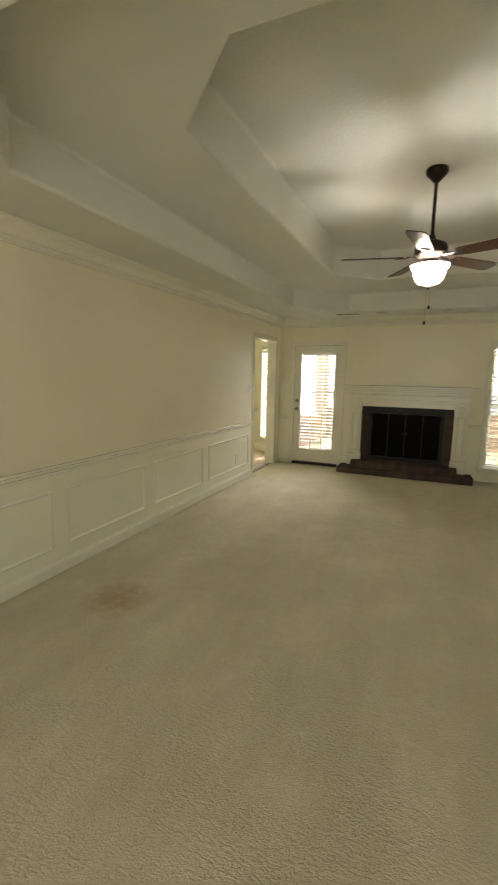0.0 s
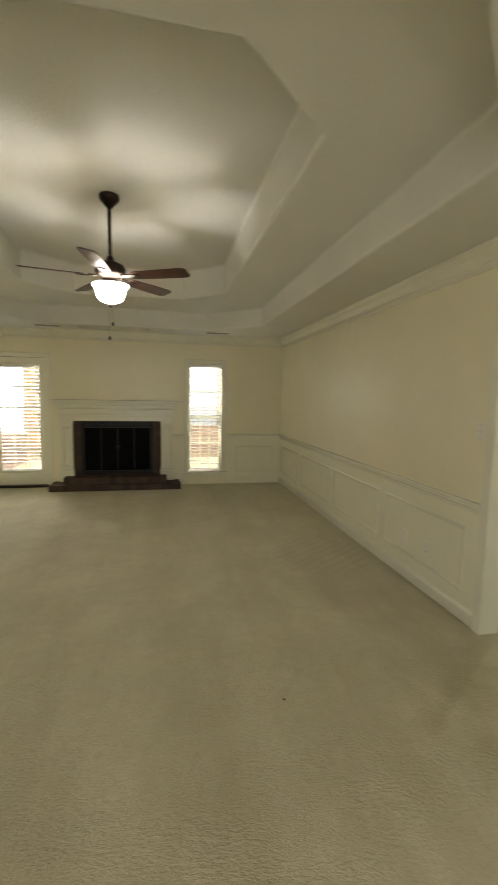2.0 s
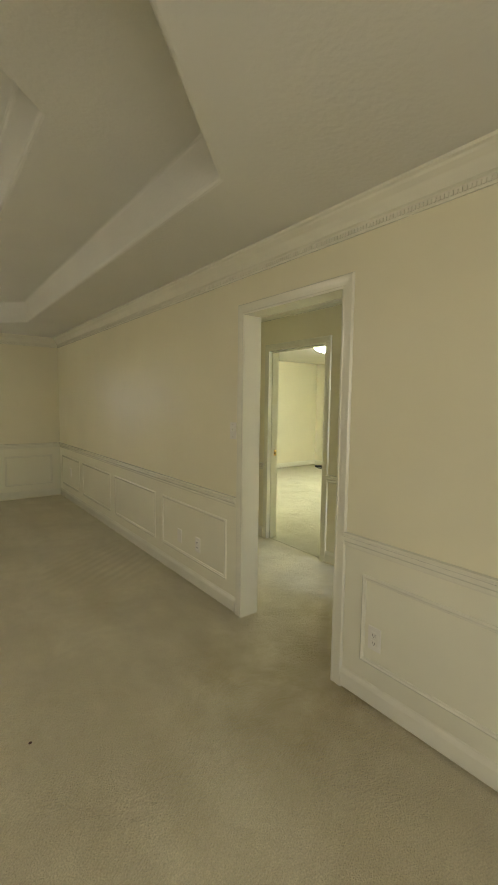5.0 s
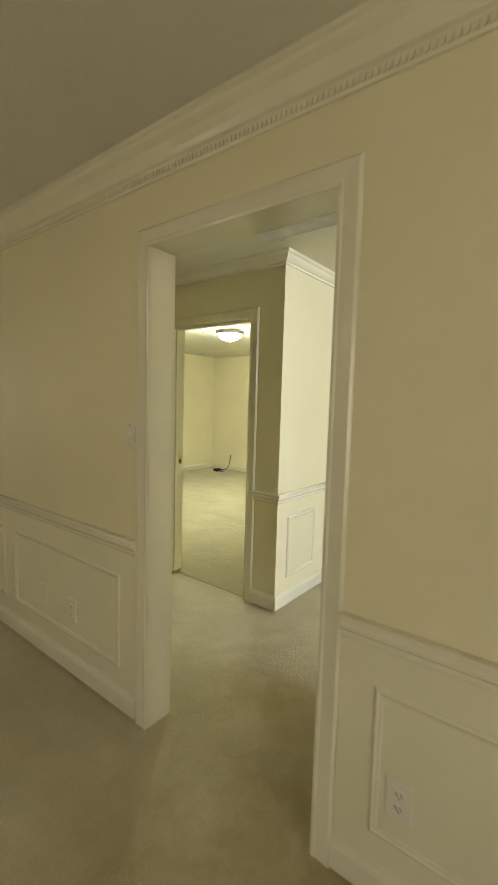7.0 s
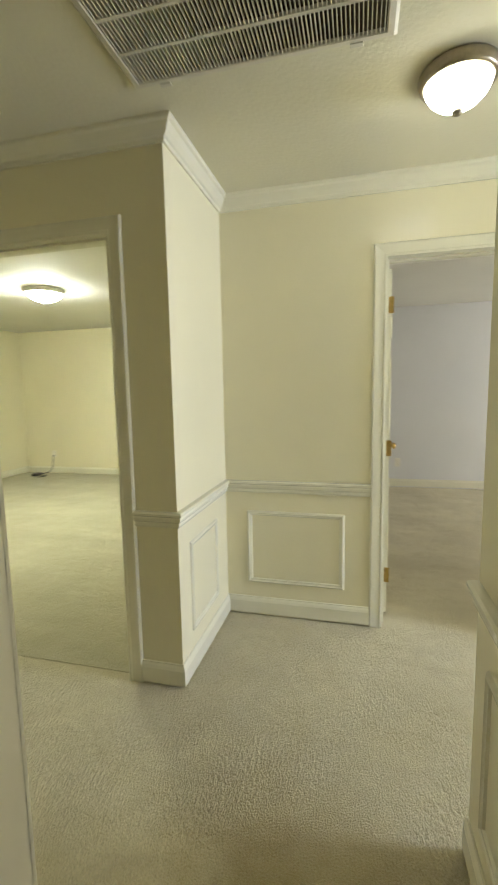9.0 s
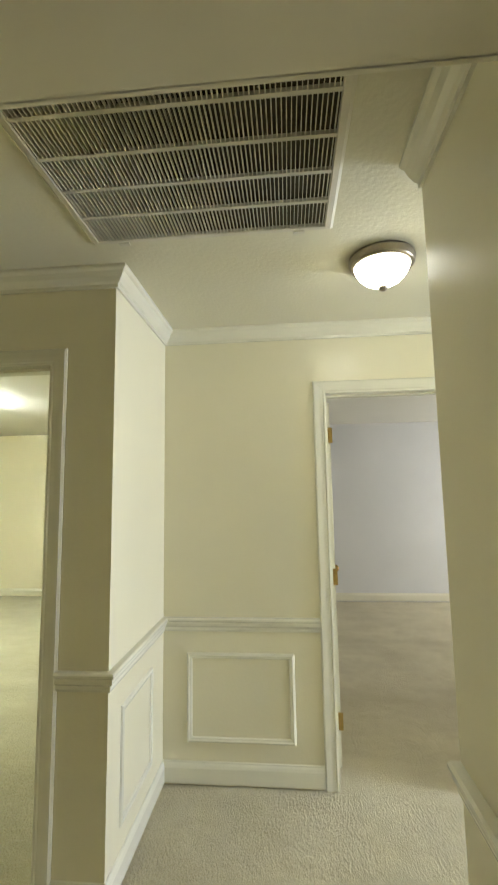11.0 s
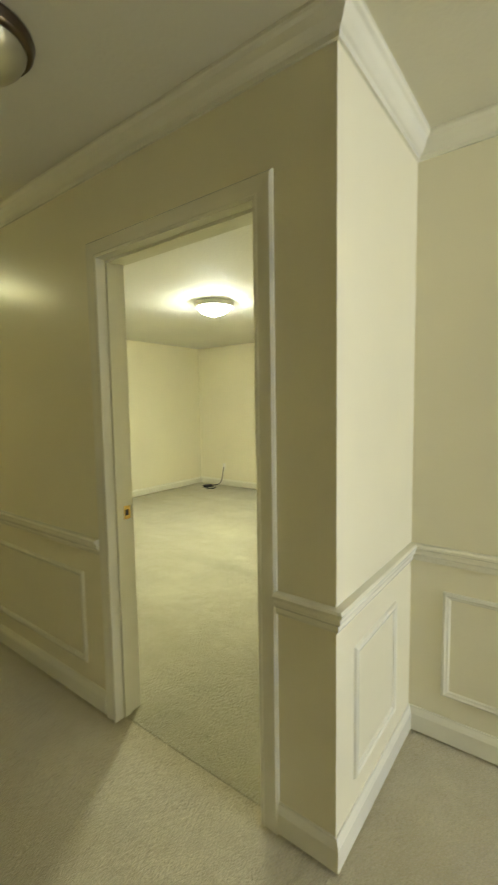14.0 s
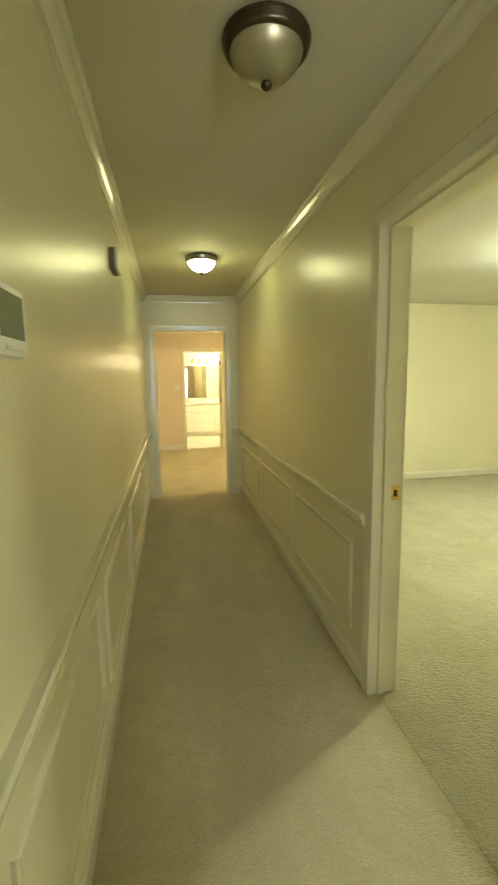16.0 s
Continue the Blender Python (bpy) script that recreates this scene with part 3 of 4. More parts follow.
# ---- glazed back door ----
def slat_mesh(width, depth, tilt):
    bm = bmesh.new()
    c, s = math.cos(tilt) * depth / 2, math.sin(tilt) * depth / 2
    pts = [(-1, 0.0), (-0.4, 0.0022), (0.4, 0.0022), (1, 0.0)]
    rows = []
    for x in (-width / 2, width / 2):
        rows.append([bm.verts.new((x, k * c, k * s + u)) for k, u in pts] + [bm.verts.new((x, k * c, k * s + u - 0.0025)) for k, u in pts[::-1]])
    n = len(rows[0])
    for i in range(n):
        bm.faces.new((rows[0][i], rows[0][(i + 1) % n], rows[1][(i + 1) % n], rows[1][i]))
    bm.faces.new(rows[0][::-1])
    bm.faces.new(rows[1])
    return bm


def blind(at, width, height, label, step=0.05, tilt=0.25, turn=0.0, rail=True):
    """A slatted blind whose top middle is at the given point."""
    b = thing("window_blind", at, label, "blind")
    b.rotation_euler = (0, 0, turn)
    boxes("headrail", BLIND, b, [(-width / 2, width / 2, -0.022, 0.022, -0.045, 0.0)], 0.004)
    bm = slat_mesh(width - 0.01, 0.046, tilt)
    first = part("slat", bm, BLIND, b)
    count = int((height - 0.10) / step)
    for i in range(count):
        ob = first if i == 0 else new("slat", first.data)
        ob.parent = b
        ob.location = (0, 0, -0.075 - i * step)
    boxes("bottom_rail", BLIND, b, [(-width / 2 + 0.005, width / 2 - 0.005, -0.02, 0.02, -height, -height + 0.02)], 0.004)
    for x in (-width * 0.3, width * 0.3):
        bm = bmesh.new()
        tube(bm, (x, -0.024, -0.03), (x, -0.024, -height + 0.01), 0.0015, 6)
        part("lift_cord", bm, BLIND, b)
    bm = bmesh.new()
    tube(bm, (width / 2 - 0.07, -0.032, -0.03), (width / 2 - 0.07, -0.032, -height * 0.45), 0.004, 8)
    part("tilt_wand", bm, BLIND, b)
    return b


def glazed_door():
    d = thing("door_1", (-1.47, YF, 0), "white glazed back door with a grid of fifteen panes, closed", "door", kind="structure")
    w, y0, y1 = 0.393, 0.035, 0.080
    gx, g0, g1 = 0.288, 0.265, 1.892
    bm = bmesh.new()
    for r in ((-w, -gx, y0, y1, 0.045, 2.005), (gx, w, y0, y1, 0.045, 2.005), (-gx, gx, y0, y1, g1, 2.005), (-gx, gx, y0, y1, 0.045, g0)):
        box(bm, *r)
    part("slab", bm, TRIM, d)
    bm = bmesh.new()
    surround(bm, "y", y0, -1, -gx, gx, g0, g1, [(-0.004, 0), (-0.004, 0.006), (0.008, 0.012), (0.026, 0.009), (0.030, 0)], True)
    part("glazing_bead", bm, TRIM, d)
    for i in (1, 2):
        x = -gx + 2 * gx * i / 3
        boxes("muntin", TRIM, d, [(x - 0.008, x + 0.008, 0.045, 0.052, g0, g1)])
    for i in range(1, 5):
        z = g0 + (g1 - g0) * i / 5
        boxes("muntin", TRIM, d, [(-gx, gx, 0.044, 0.053, z - 0.008, z + 0.008)])
    pane = boxes("pane", GLASS, d, [(-gx, gx, 0.056, 0.060, g0, g1)])
    pane.visible_shadow = False
    for z, r in ((0.95, 0.026), (1.09, 0.024)):
        bm = bmesh.new()
        lathe(bm, [(0.0, 0.0), (0.032, 0.0), (0.032, 0.008), (0.012, 0.010), (0.011, 0.03), (r, 0.036), (r, 0.05), (0.018, 0.058), (0, 0.06)] if z < 1 else [(0, 0), (0.031, 0), (0.031, 0.012), (0.022, 0.016), (0, 0.017)], 24)
        bmesh.ops.transform(bm, matrix=pose(-0.345, y0, z, 90, 0, 0), verts=bm.verts)
        part("knob" if z < 1 else "deadbolt", bm, NICKEL, d, "brushed nickel", smooth=True)
    for z in (0.25, 1.05, 1.85):
        bm = bmesh.new()
        tube(bm, (w + 0.004, y0 - 0.006, z - 0.045), (w + 0.004, y0 - 0.006, z + 0.045), 0.006)
        part("hinge", bm, NICKEL, d, "dull nickel hinge")
    boxes("threshold", DARKBRONZE, d, [(-w, w, -0.02, 0.10, 0.0, 0.04)], 0.004, "dark metal threshold")
    # unseen strips added behind the slab to block light through its gaps
    boxes("weatherstrip", TRIM, d, [(-w, w, y1 + 0.003, y1 + 0.02, 1.988, 2.009), (-w, -w + 0.016, y1 + 0.003, y1 + 0.02, 0.04, 1.988), (w - 0.016, w, y1 + 0.003, y1 + 0.02, 0.04, 1.988)])
    jamb("y", YF, YF + 0.15, -1.865, -1.075, 2.01, "white painted back door lining")
    casing("y", YF, -1, -1.865, -1.075, 2.01, "white moulded casing of the back door")
    return d


glazed_door()
blind((-1.47, YF + 0.105, 1.90), 0.58, 1.64, "white slatted blind behind the glazed door", 0.055, 0.28)


def living_window():
    x0, x1, z0, z1 = 1.09, 1.65, 0.21, 2.0
    w = thing("window_1", (0, 0, 0), "tall white double-hung window with divided panes", "window", kind="structure")
    bm = bmesh.new()
    for r in ((x0, x0 + 0.012, YF, YF + 0.15, z0, z1), (x1 - 0.012, x1, YF, YF + 0.15, z0, z1), (x0, x1, YF, YF + 0.15, z1 - 0.012, z1)):
        box(bm, *r)
    part("window_frame", bm, TRIM, w)
    zm = 1.13
    for name, a, b, y in (("lower_sash", z0 + 0.01, zm + 0.02, YF + 0.085), ("upper_sash", zm - 0.02, z1 - 0.012, YF + 0.115)):
        s = boxes(name, TRIM, w, [(x0 + 0.012, x0 + 0.05, y, y + 0.03, a, b), (x1 - 0.05, x1 - 0.012, y, y + 0.03, a, b), (x0 + 0.05, x1 - 0.05, y, y + 0.03, a, a + 0.04), (x0 + 0.05, x1 - 0.05, y, y + 0.03, b - 0.04, b)])
        for i in (1, 2):
            x = x0 + 0.05 + (x1 - x0 - 0.1) * i / 3
            boxes("muntin", TRIM, s, [(x - 0.009, x + 0.009, y + 0.006, y + 0.024, a + 0.04, b - 0.04)])
        for i in (1,):
            z = (a + b) / 2
            boxes("muntin", TRIM, s, [(x0 + 0.05, x1 - 0.05, y + 0.004, y + 0.026, z - 0.009, z + 0.009)])
        p = boxes("pane", GLASS, s, [(x0 + 0.05, x1 - 0.05, y + 0.013, y + 0.017, a + 0.04, b - 0.04)])
        p.visible_shadow = False
    bm = bmesh.new()
    surround(bm, "y", YF, -1, x0 + 0.005, x1 - 0.005, z0, z1 - 0.006, CASING, False)
    part("window_casing", bm, TRIM, w)
    boxes("window_sill", TRIM, w, [(x0 - 0.09, x1 + 0.09, YF - 0.045, YF + 0.09, z0 - 0.025, z0)], 0.006)
    boxes("apron", TRIM, w, [(x0 - 0.065, x1 + 0.065, YF - 0.016, YF, z0 - 0.09, z0 - 0.025)], 0.004)
    return w


living_window()
blind((1.37, YF + 0.035, 1.985), 0.53, 1.76, "white slatted window blind, slats open", 0.054, -0.32)


# ---- fireplace ----
def mantel():
    m = thing("fireplace_mantel", (-0.02, 7.85, 0), "white painted wooden fireplace mantel with stepped mouldings", "mantel")
    back = YF - 7.85
    boxes("shelf", TRIM, m, [(-0.985, 0.985, -0.155, back, 1.352, 1.382)], 0.006)
    steps = [(0.945, -0.125, 1.325, 1.352), (0.915, -0.095, 1.298, 1.325), (0.885, -0.065, 1.262, 1.298)]
    for i, (w, y, a, b) in enumerate(steps):
        boxes("bed_moulding", TRIM, m, [(-w, w, y, back, a, b)], 0.008)
    boxes("frieze", TRIM, m, [(-0.865, 0.865, 0.0, back, 1.13, 1.262)], 0.003)
    boxes("frieze_bead", TRIM, m, [(-0.872, 0.872, -0.022, 0.0, 1.222, 1.248)], 0.008)
    boxes("frieze_bead", TRIM, m, [(-0.868, 0.868, -0.014, 0.0, 1.155, 1.172)], 0.006)
    boxes("architrave", TRIM, m, [(-0.67, 0.67, 0.004, back, 1.055, 1.13)], 0.004)
    for s in (-1, 1):
        x0, x1 = sorted((s * 0.67, s * 0.855))
        p = boxes("pilaster", TRIM, m, [(x0, x1, 0.0, back, 0.29, 0.99)], 0.004)
        bm = bmesh.new()
        surround(bm, "y", 0.0, -1, x0 + 0.035, x1 - 0.035, 0.34, 0.955, PANEL, True)
        part("panel_moulding", bm, TRIM, p)
        c = boxes("corner_block", TRIM, m, [(x0 - 0.006, x1 + 0.006, -0.014, back, 0.99, 1.13)], 0.004)
        bm = bmesh.new()
        lathe(bm, [(0, 0.008), (0.012, 0.012), (0.02, 0.004), (0.032, 0.010), (0.042, 0.010), (0.046, 0)], 28)
        bmesh.ops.transform(bm, matrix=pose((x0 + x1) / 2, -0.014, 1.06, 90, 0, 0), verts=bm.verts)
        part("rosette", bm, TRIM, c, smooth=True)
        boxes("plinth", TRIM, m, [(x0 - 0.012, x1 + 0.012, -0.022, back, 0.10, 0.29)], 0.006)
    return m


mantel()


def laid(parent, x0, x1, y0, y1, z0, z1, nx, ny=1, nz=1, gap=0.008):
    """Rows of bricks filling a block, with joints."""
    dx, dy, dz = (x1 - x0) / nx, (y1 - y0) / ny, (z1 - z0) / nz
    bm = bmesh.new()
    box(bm, -dx / 2 + gap / 2, dx / 2 - gap / 2, -dy / 2 + gap / 2, dy / 2 - gap / 2, -dz / 2 + gap / 2, dz / 2 - gap / 2)
    first = None
    for i in range(nx):
        for j in range(ny):
            for k in range(nz):
                ob = part("brick", bm, BRICK, parent) if first is None else new("brick", first.data)
                first = first or ob
                ob.parent = parent
                ob.location = (x0 + dx * (i + 0.5) + random.uniform(-0.001, 0.001), y0 + dy * (j + 0.5) + random.uniform(-0.003, 0.003), z0 + dz * (k + 0.5))
                ob.rotation_euler = (0, 0, random.uniform(-0.008, 0.008))


def hearth():
    h = thing("brick_hearth", (0, 0, 0), "two-course dark red brick hearth on the carpet", "hearth")
    boxes("mortar_bed", MORTAR, h, [(-0.985, 0.945, 7.58, YF - 0.002, 0.0, 0.088), (-0.79, 0.725, 7.65, 8.1, 0.088, 0.190)])
    laid(h, -1.0, 0.96, 7.565, 7.765, 0.0, 0.095, 20, 1, 1)
    laid(h, -1.0, -0.81, 7.765, 7.94, 0.0, 0.095, 2, 1, 1)
    laid(h, 0.75, 0.94, 7.765, 7.94, 0.0, 0.095, 2, 1, 1)
    laid(h, -0.805, 0.74, 7.64, 7.84, 0.095, 0.197, 16, 1, 1)
    laid(h, -0.69, 0.65, 7.84, 8.08, 0.095, 0.197, 14, 1, 1)
    s = thing("fireplace_surround", (0, 0, 0), "dark brick slips round the firebox opening", "fireplace")
    boxes("mortar_bed", MORTAR, s, [(-0.69, -0.580, 7.905, 8.05, 0.2, 1.055)])
    boxes("mortar_bed", MORTAR, s, [(0.520, 0.65, 7.905, 8.05, 0.2, 1.055)])
    laid(s, -0.69, -0.585, 7.895, 7.99, 0.2, 1.05, 1, 1, 11)
    laid(s, 0.545, 0.65, 7.895, 7.99, 0.2, 1.05, 1, 1, 11)


hearth()


def firebox():
    f = thing("fireplace_insert", (-0.03, 7.93, 0.2), "black metal fireplace insert with smoked glass doors, closed", "fireplace")
    w, h = 0.555, 0.85
    boxes("firebox_shell", SOOT, f, [(-w, w, 0.55, 0.57, 0, h), (-w, -w + 0.02, 0.03, 0.55, 0, h), (w - 0.02, w, 0.03, 0.55, 0, h), (-w, w, 0.03, 0.55, h - 0.02, h), (-w, w, 0.03, 0.55, 0, 0.01)])
    boxes("frame", BLACKMETAL, f, [(-w, -w + 0.045, 0, 0.03, 0, h), (w - 0.045, w, 0, 0.03, 0, h), (-w + 0.045, w - 0.045, 0, 0.03, h - 0.10, h), (-w + 0.045, w - 0.045, 0, 0.03, 0, 0.05)], 0.003)
    for i in range(5):
        boxes("louvre", BLACKMETAL, f, [(-w + 0.08, w - 0.08, -0.006, 0.0, h - 0.085 + i * 0.016, h - 0.078 + i * 0.016)])
    pw = (2 * w - 0.09) / 4
    for i in range(4):
        x = -w + 0.045 + i * pw
        d = boxes("glass_door", SMOKED, f, [(x + 0.008, x + pw - 0.008, 0.008, 0.014, 0.06, h - 0.11)])
        boxes("door_frame", BLACKMETAL, d, [(x, x + 0.008, 0.002, 0.02, 0.052, h - 0.102), (x + pw - 0.008, x + pw, 0.002, 0.02, 0.052, h - 0.102), (x, x + pw, 0.002, 0.02, 0.052, 0.06), (x, x + pw, 0.002, 0.02, h - 0.11, h - 0.102)])
    for x in (-0.03, 0.03):
        bm = bmesh.new()
        tube(bm, (x, -0.02, 0.40), (x, -0.02, 0.46), 0.006)
        part("handle", bm, BLACKMETAL, f)


firebox()


# ---- ceiling fan ----
def ceiling_fan():
    f = thing("ceiling_fan", (0.27, 4.50, 3.03), "dark bronze ceiling fan with walnut blades and a lit glass bowl", "ceiling fan")
    bm = bmesh.new()
    lathe(bm, [(0, 0), (0.074, 0), (0.078, -0.010), (0.077, -0.030), (0.068, -0.044), (0.046, -0.066), (0.030, -0.084), (0.020, -0.096), (0, -0.097)], 36)
    part("canopy", bm, DARKBRONZE, f, smooth=True)
    bm = bmesh.new()
    tube(bm, (0, 0, -0.09), (0, 0, -0.50), 0.0125, 16)
    part("downrod", bm, DARKBRONZE, f, smooth=True)
    bm = bmesh.new()
    lathe(bm, [(0, -0.46), (0.022, -0.46), (0.03, -0.49), (0.06, -0.505), (0.105, -0.525), (0.118, -0.55), (0.118, -0.585), (0.10, -0.61), (0.062, -0.625), (0.058, -0.65), (0.075, -0.66), (0.05, -0.672), (0, -0.672)], 40)
    part("motor_housing", bm, DARKBRONZE, f, smooth=True)
    zb = -0.612
    for k in range(5):
        a = radians(-97 + 72 * k)
        turn = Matrix.Rotation(a, 4, "Z")
        bm = bmesh.new()
        out = [(0.20, 0.050), (0.24, 0.058), (0.45, 0.066), (0.60, 0.070), (0.645, 0.062), (0.66, 0.045)]
        top = [bm.verts.new((x, y, 0.003)) for x, y in out] + [bm.verts.new((x, -y, 0.003)) for x, y in out[::-1]]
        low = [bm.verts.new(v.co - Vector((0, 0, 0.007))) for v in top]
        bm.faces.new(top)
        bm.faces.new(low[::-1])
        for i in range(len(top)):
            j = (i + 1) % len(top)
            bm.faces.new((top[i], low[i], low[j], top[j]))
        bmesh.ops.transform(bm, matrix=turn @ pose(0, 0, zb, -12, 0, 0), verts=bm.verts)
        b = part("blade", bm, WALNUT, f, "walnut-stained wooden blade")
        bm = bmesh.new()
        box(bm, 0.09, 0.17, -0.014, 0.014, -0.006, 0.006, 0.002)
        box(bm, 0.165, 0.26, -0.032, 0.032, -0.012, -0.005, 0.003)
        bmesh.ops.transform(bm, matrix=turn @ pose(0, 0, zb, -12, 0, 0), verts=bm.verts)
        part("blade_iron", bm, DARKBRONZE, b)
    bm = bmesh.new()
    lathe(bm, [(0.05, -0.665), (0.062, -0.672), (0.062, -0.69), (0.03, -0.70), (0.02, -0.70)], 32)
    part("light_fitter", bm, DARKBRONZE, f, smooth=True)
    bm = bmesh.new()
    lathe(bm, [(0.140, -0.676), (0.136, -0.690), (0.120, -0.708), (0.112, -0.738), (0.102, -0.774), (0.080, -0.802), (0.046, -0.816), (0, -0.820)], 48)
    bowl = part("glass_bowl", bm, LITFAN, f, "lit white frosted glass bowl", smooth=True)
    bm = bmesh.new()
    lathe(bm, [(0, -0.828), (0.012, -0.832), (0.013, -0.842), (0.006, -0.852), (0, -0.856)], 20)
    part("finial", bm, DARKBRONZE, f, smooth=True)
    for x, y, lo in ((0.012, 0.02, -0.985), (-0.010, -0.02, -1.105)):
        bm = bmesh.new()
        tube(bm, (x, y, -0.84), (x, y, lo + 0.02), 0.0015, 6)
        c = part("pull_chain", bm, BRASS, f)
        bm = bmesh.new()
        lathe(bm, [(0, lo + 0.025), (0.006, lo + 0.02), (0.011, lo + 0.008), (0.009, lo - 0.004), (0, lo - 0.008)], 16, (x, y))
        part("pull_knob", bm, DARKBRONZE, c, smooth=True)


ceiling_fan()


# ---- small fixtures ----
def soffit_register(x, y):
    v = thing("ceiling_register", (x, y, H), "small white supply register with dark slots in the soffit", "air vent", "soffit registers")
    boxes("backing", BLACK, v, [(-0.15, 0.15, -0.05, 0.05, -0.0095, 0.0)])
    bm = bmesh.new()
    for r in ((-0.17, 0.17, -0.07, -0.05, -0.008, 0), (-0.17, 0.17, 0.05, 0.07, -0.008, 0), (-0.17, -0.15, -0.05, 0.05, -0.008, 0), (0.15, 0.17, -0.05, 0.05, -0.008, 0)):
        box(bm, *r)
    part("frame", bm, TRIM, v)
    for i in range(2):
        boxes("slat", GRILLE, v, [(-0.15, 0.15, -0.020 + i * 0.036, -0.016 + i * 0.036, -0.0108, -0.009)])


def puck(x, y):
    p = thing("recessed_light", (x, y, H), "small round white recessed light in the soffit", "recessed light", "soffit lights")
    bm = bmesh.new()
    lathe(bm, [(0.085, 0), (0.085, -0.006), (0.062, -0.010), (0.058, -0.004), (0.0, -0.003)], 32)
    part("ring", bm, GRILLE, p, smooth=True)


soffit_register(1.51, 7.52)
soffit_register(-0.93, 7.52)
puck(-0.45, 7.55)
puck(0.42, 7.55)


def plate(name, axis, face, n, s, z, kind, label, group=""):
    """A cover plate on a wall: an outlet, a rocker, a toggle pair or a blank."""
    p = thing(name, (face, s, z) if axis == "x" else (s, face, z), label, "outlet" if kind == "outlet" else "switch" if kind != "blank" else "cover plate", group)
    p.rotation_euler = (0, 0, (radians(90) if n > 0 else radians(-90)) if axis == "x" else (0 if n < 0 else radians(180)))
    w = 0.058 if kind == "double" else 0.036
    boxes("cover", PLATE, p, [(-w, w, -0.006, 0.0, -0.058, 0.058)], 0.002)
    if kind == "outlet":
        for dz in (-0.02, 0.02):
            r = boxes("socket", PLATE, p, [(-0.017, 0.017, -0.0085, -0.0055, dz - 0.014, dz + 0.014)], 0.003)
            boxes("slot", BLACK, r, [(-0.008, -0.0055, -0.0092, -0.008, dz - 0.003, dz + 0.006), (0.0055, 0.008, -0.0092, -0.008, dz - 0.003, dz + 0.006), (-0.002, 0.002, -0.0092, -0.008, dz - 0.011, dz - 0.007)])
    elif kind == "double":
        for dx in (-0.023, 0.023):
            boxes("toggle", PLATE, p, [(dx - 0.005, dx + 0.005, -0.016, -0.005, -0.004, 0.014)], 0.002)
    elif kind == "switch":
        boxes("toggle", PLATE, p, [(-0.005, 0.005, -0.017, -0.005, -0.004, 0.014)], 0.002)
        for dz in (-0.042, 0.042):
            boxes("screw", NICKEL, p, [(-0.003, 0.003, -0.0075, -0.0055, dz - 0.003, dz + 0.003)])
    return p


plate("wall_outlet", "x", XR - 0.003, -1, 1.962, 0.352, "outlet", "ivory duplex outlet in a wainscot panel", "living outlets")
plate("wall_outlet", "x", XR - 0.003, -1, 3.657, 0.355, "outlet", "ivory duplex outlet in a wainscot panel", "living outlets")
plate("blank_plate", "x", XR - 0.003, -1, 3.96, 0.355, "blank", "ivory blank cover plate in a wainscot panel")
plate("wall_outlet", "x", XR - 0.003, -1, 7.33, 0.44, "outlet", "ivory duplex outlet in a wainscot panel", "living outlets")
plate("wall_outlet", "x", XL + 0.003, 1, 6.2, 0.36, "outlet", "ivory duplex outlet in a wainscot panel", "living outlets")
plate("light_switch", "x", XR, -1, 3.18, 1.298, "switch", "ivory toggle switch beside the doorway")
plate("light_switch", "x", XL, 1, 6.64, 1.32, "double", "ivory double switch beside the kitchen opening")


AGED = mat("aged_bronze", (0.10, 0.075, 0.045), 0.32, 0.9, vary=0.12, scale=40)


def flush_lamp(at, label, glass, ring=NICKEL):
    f = thing("flush_ceiling_light", at, label, "ceiling light", "flush ceiling lights")
    bm = bmesh.new()
    lathe(bm, [(0, 0), (0.130, 0), (0.142, -0.006), (0.146, -0.020), (0.138, -0.030), (0.141, -0.040), (0.132, -0.052), (0.118, -0.050), (0.118, -0.02), (0, -0.018)], 56)
    part("trim_ring", bm, ring, f, smooth=True)
    bm = bmesh.new()
    lathe(bm, [(0.122, -0.045), (0.118, -0.062), (0.104, -0.088), (0.080, -0.112), (0.048, -0.130), (0.016, -0.138), (0, -0.139)], 56)
    part("glass_dome", bm, glass, f, smooth=True)
    bm = bmesh.new()
    lathe(bm, [(0, -0.134), (0.014, -0.137), (0.018, -0.143), (0.019, -0.150), (0.015, -0.158), (0.007, -0.163), (0, -0.164)], 24)
    part("finial", bm, ring, f, smooth=True)
    f.scale = (0.90, 0.90, 0.88)
    return f


plate("wall_outlet", "x", XH, 1, 5.33, 0.43, "outlet", "ivory duplex outlet low on the hall wall")
plate("wall_outlet", "x", 8.46, -1, 1.94, 0.345, "outlet", "ivory duplex outlet on the grey bedroom wall")
for x, y, r0 in ((1.262, 2.70, 0.006),):
    crumb = thing("crumb", (x, y, 0.0), "tiny dark crumb lying on the beige carpet", "debris")
    bm = bmesh.new()
    bmesh.ops.create_icosphere(bm, subdivisions=2, radius=r0)
    for v in bm.verts:
        v.co = Vector((v.co.x * 1.3, v.co.y, max(v.co.z * 0.7 + r0 * 0.5, 0))) * (1 + 0.3 * noise.noise(v.co * 300))
    part("crumb_body", bm, WALNUT, crumb)


flush_lamp((3.955, 2.155, H), "lit frosted dome light with a nickel ring, in the alcove", LITALCOVE)
flush_lamp((3.40, 4.035, H), "unlit frosted dome light with a bronze ring, in the hall", FROST, AGED)
flush_lamp((3.37, 6.33, H), "lit frosted dome light with a nickel ring, further down the hall", LITHALL)
lamp = flush_lamp((6.15, 5.63, H + 0.01), "lit white dome light on the bedroom ceiling", LITBED, WHITEPLASTIC)
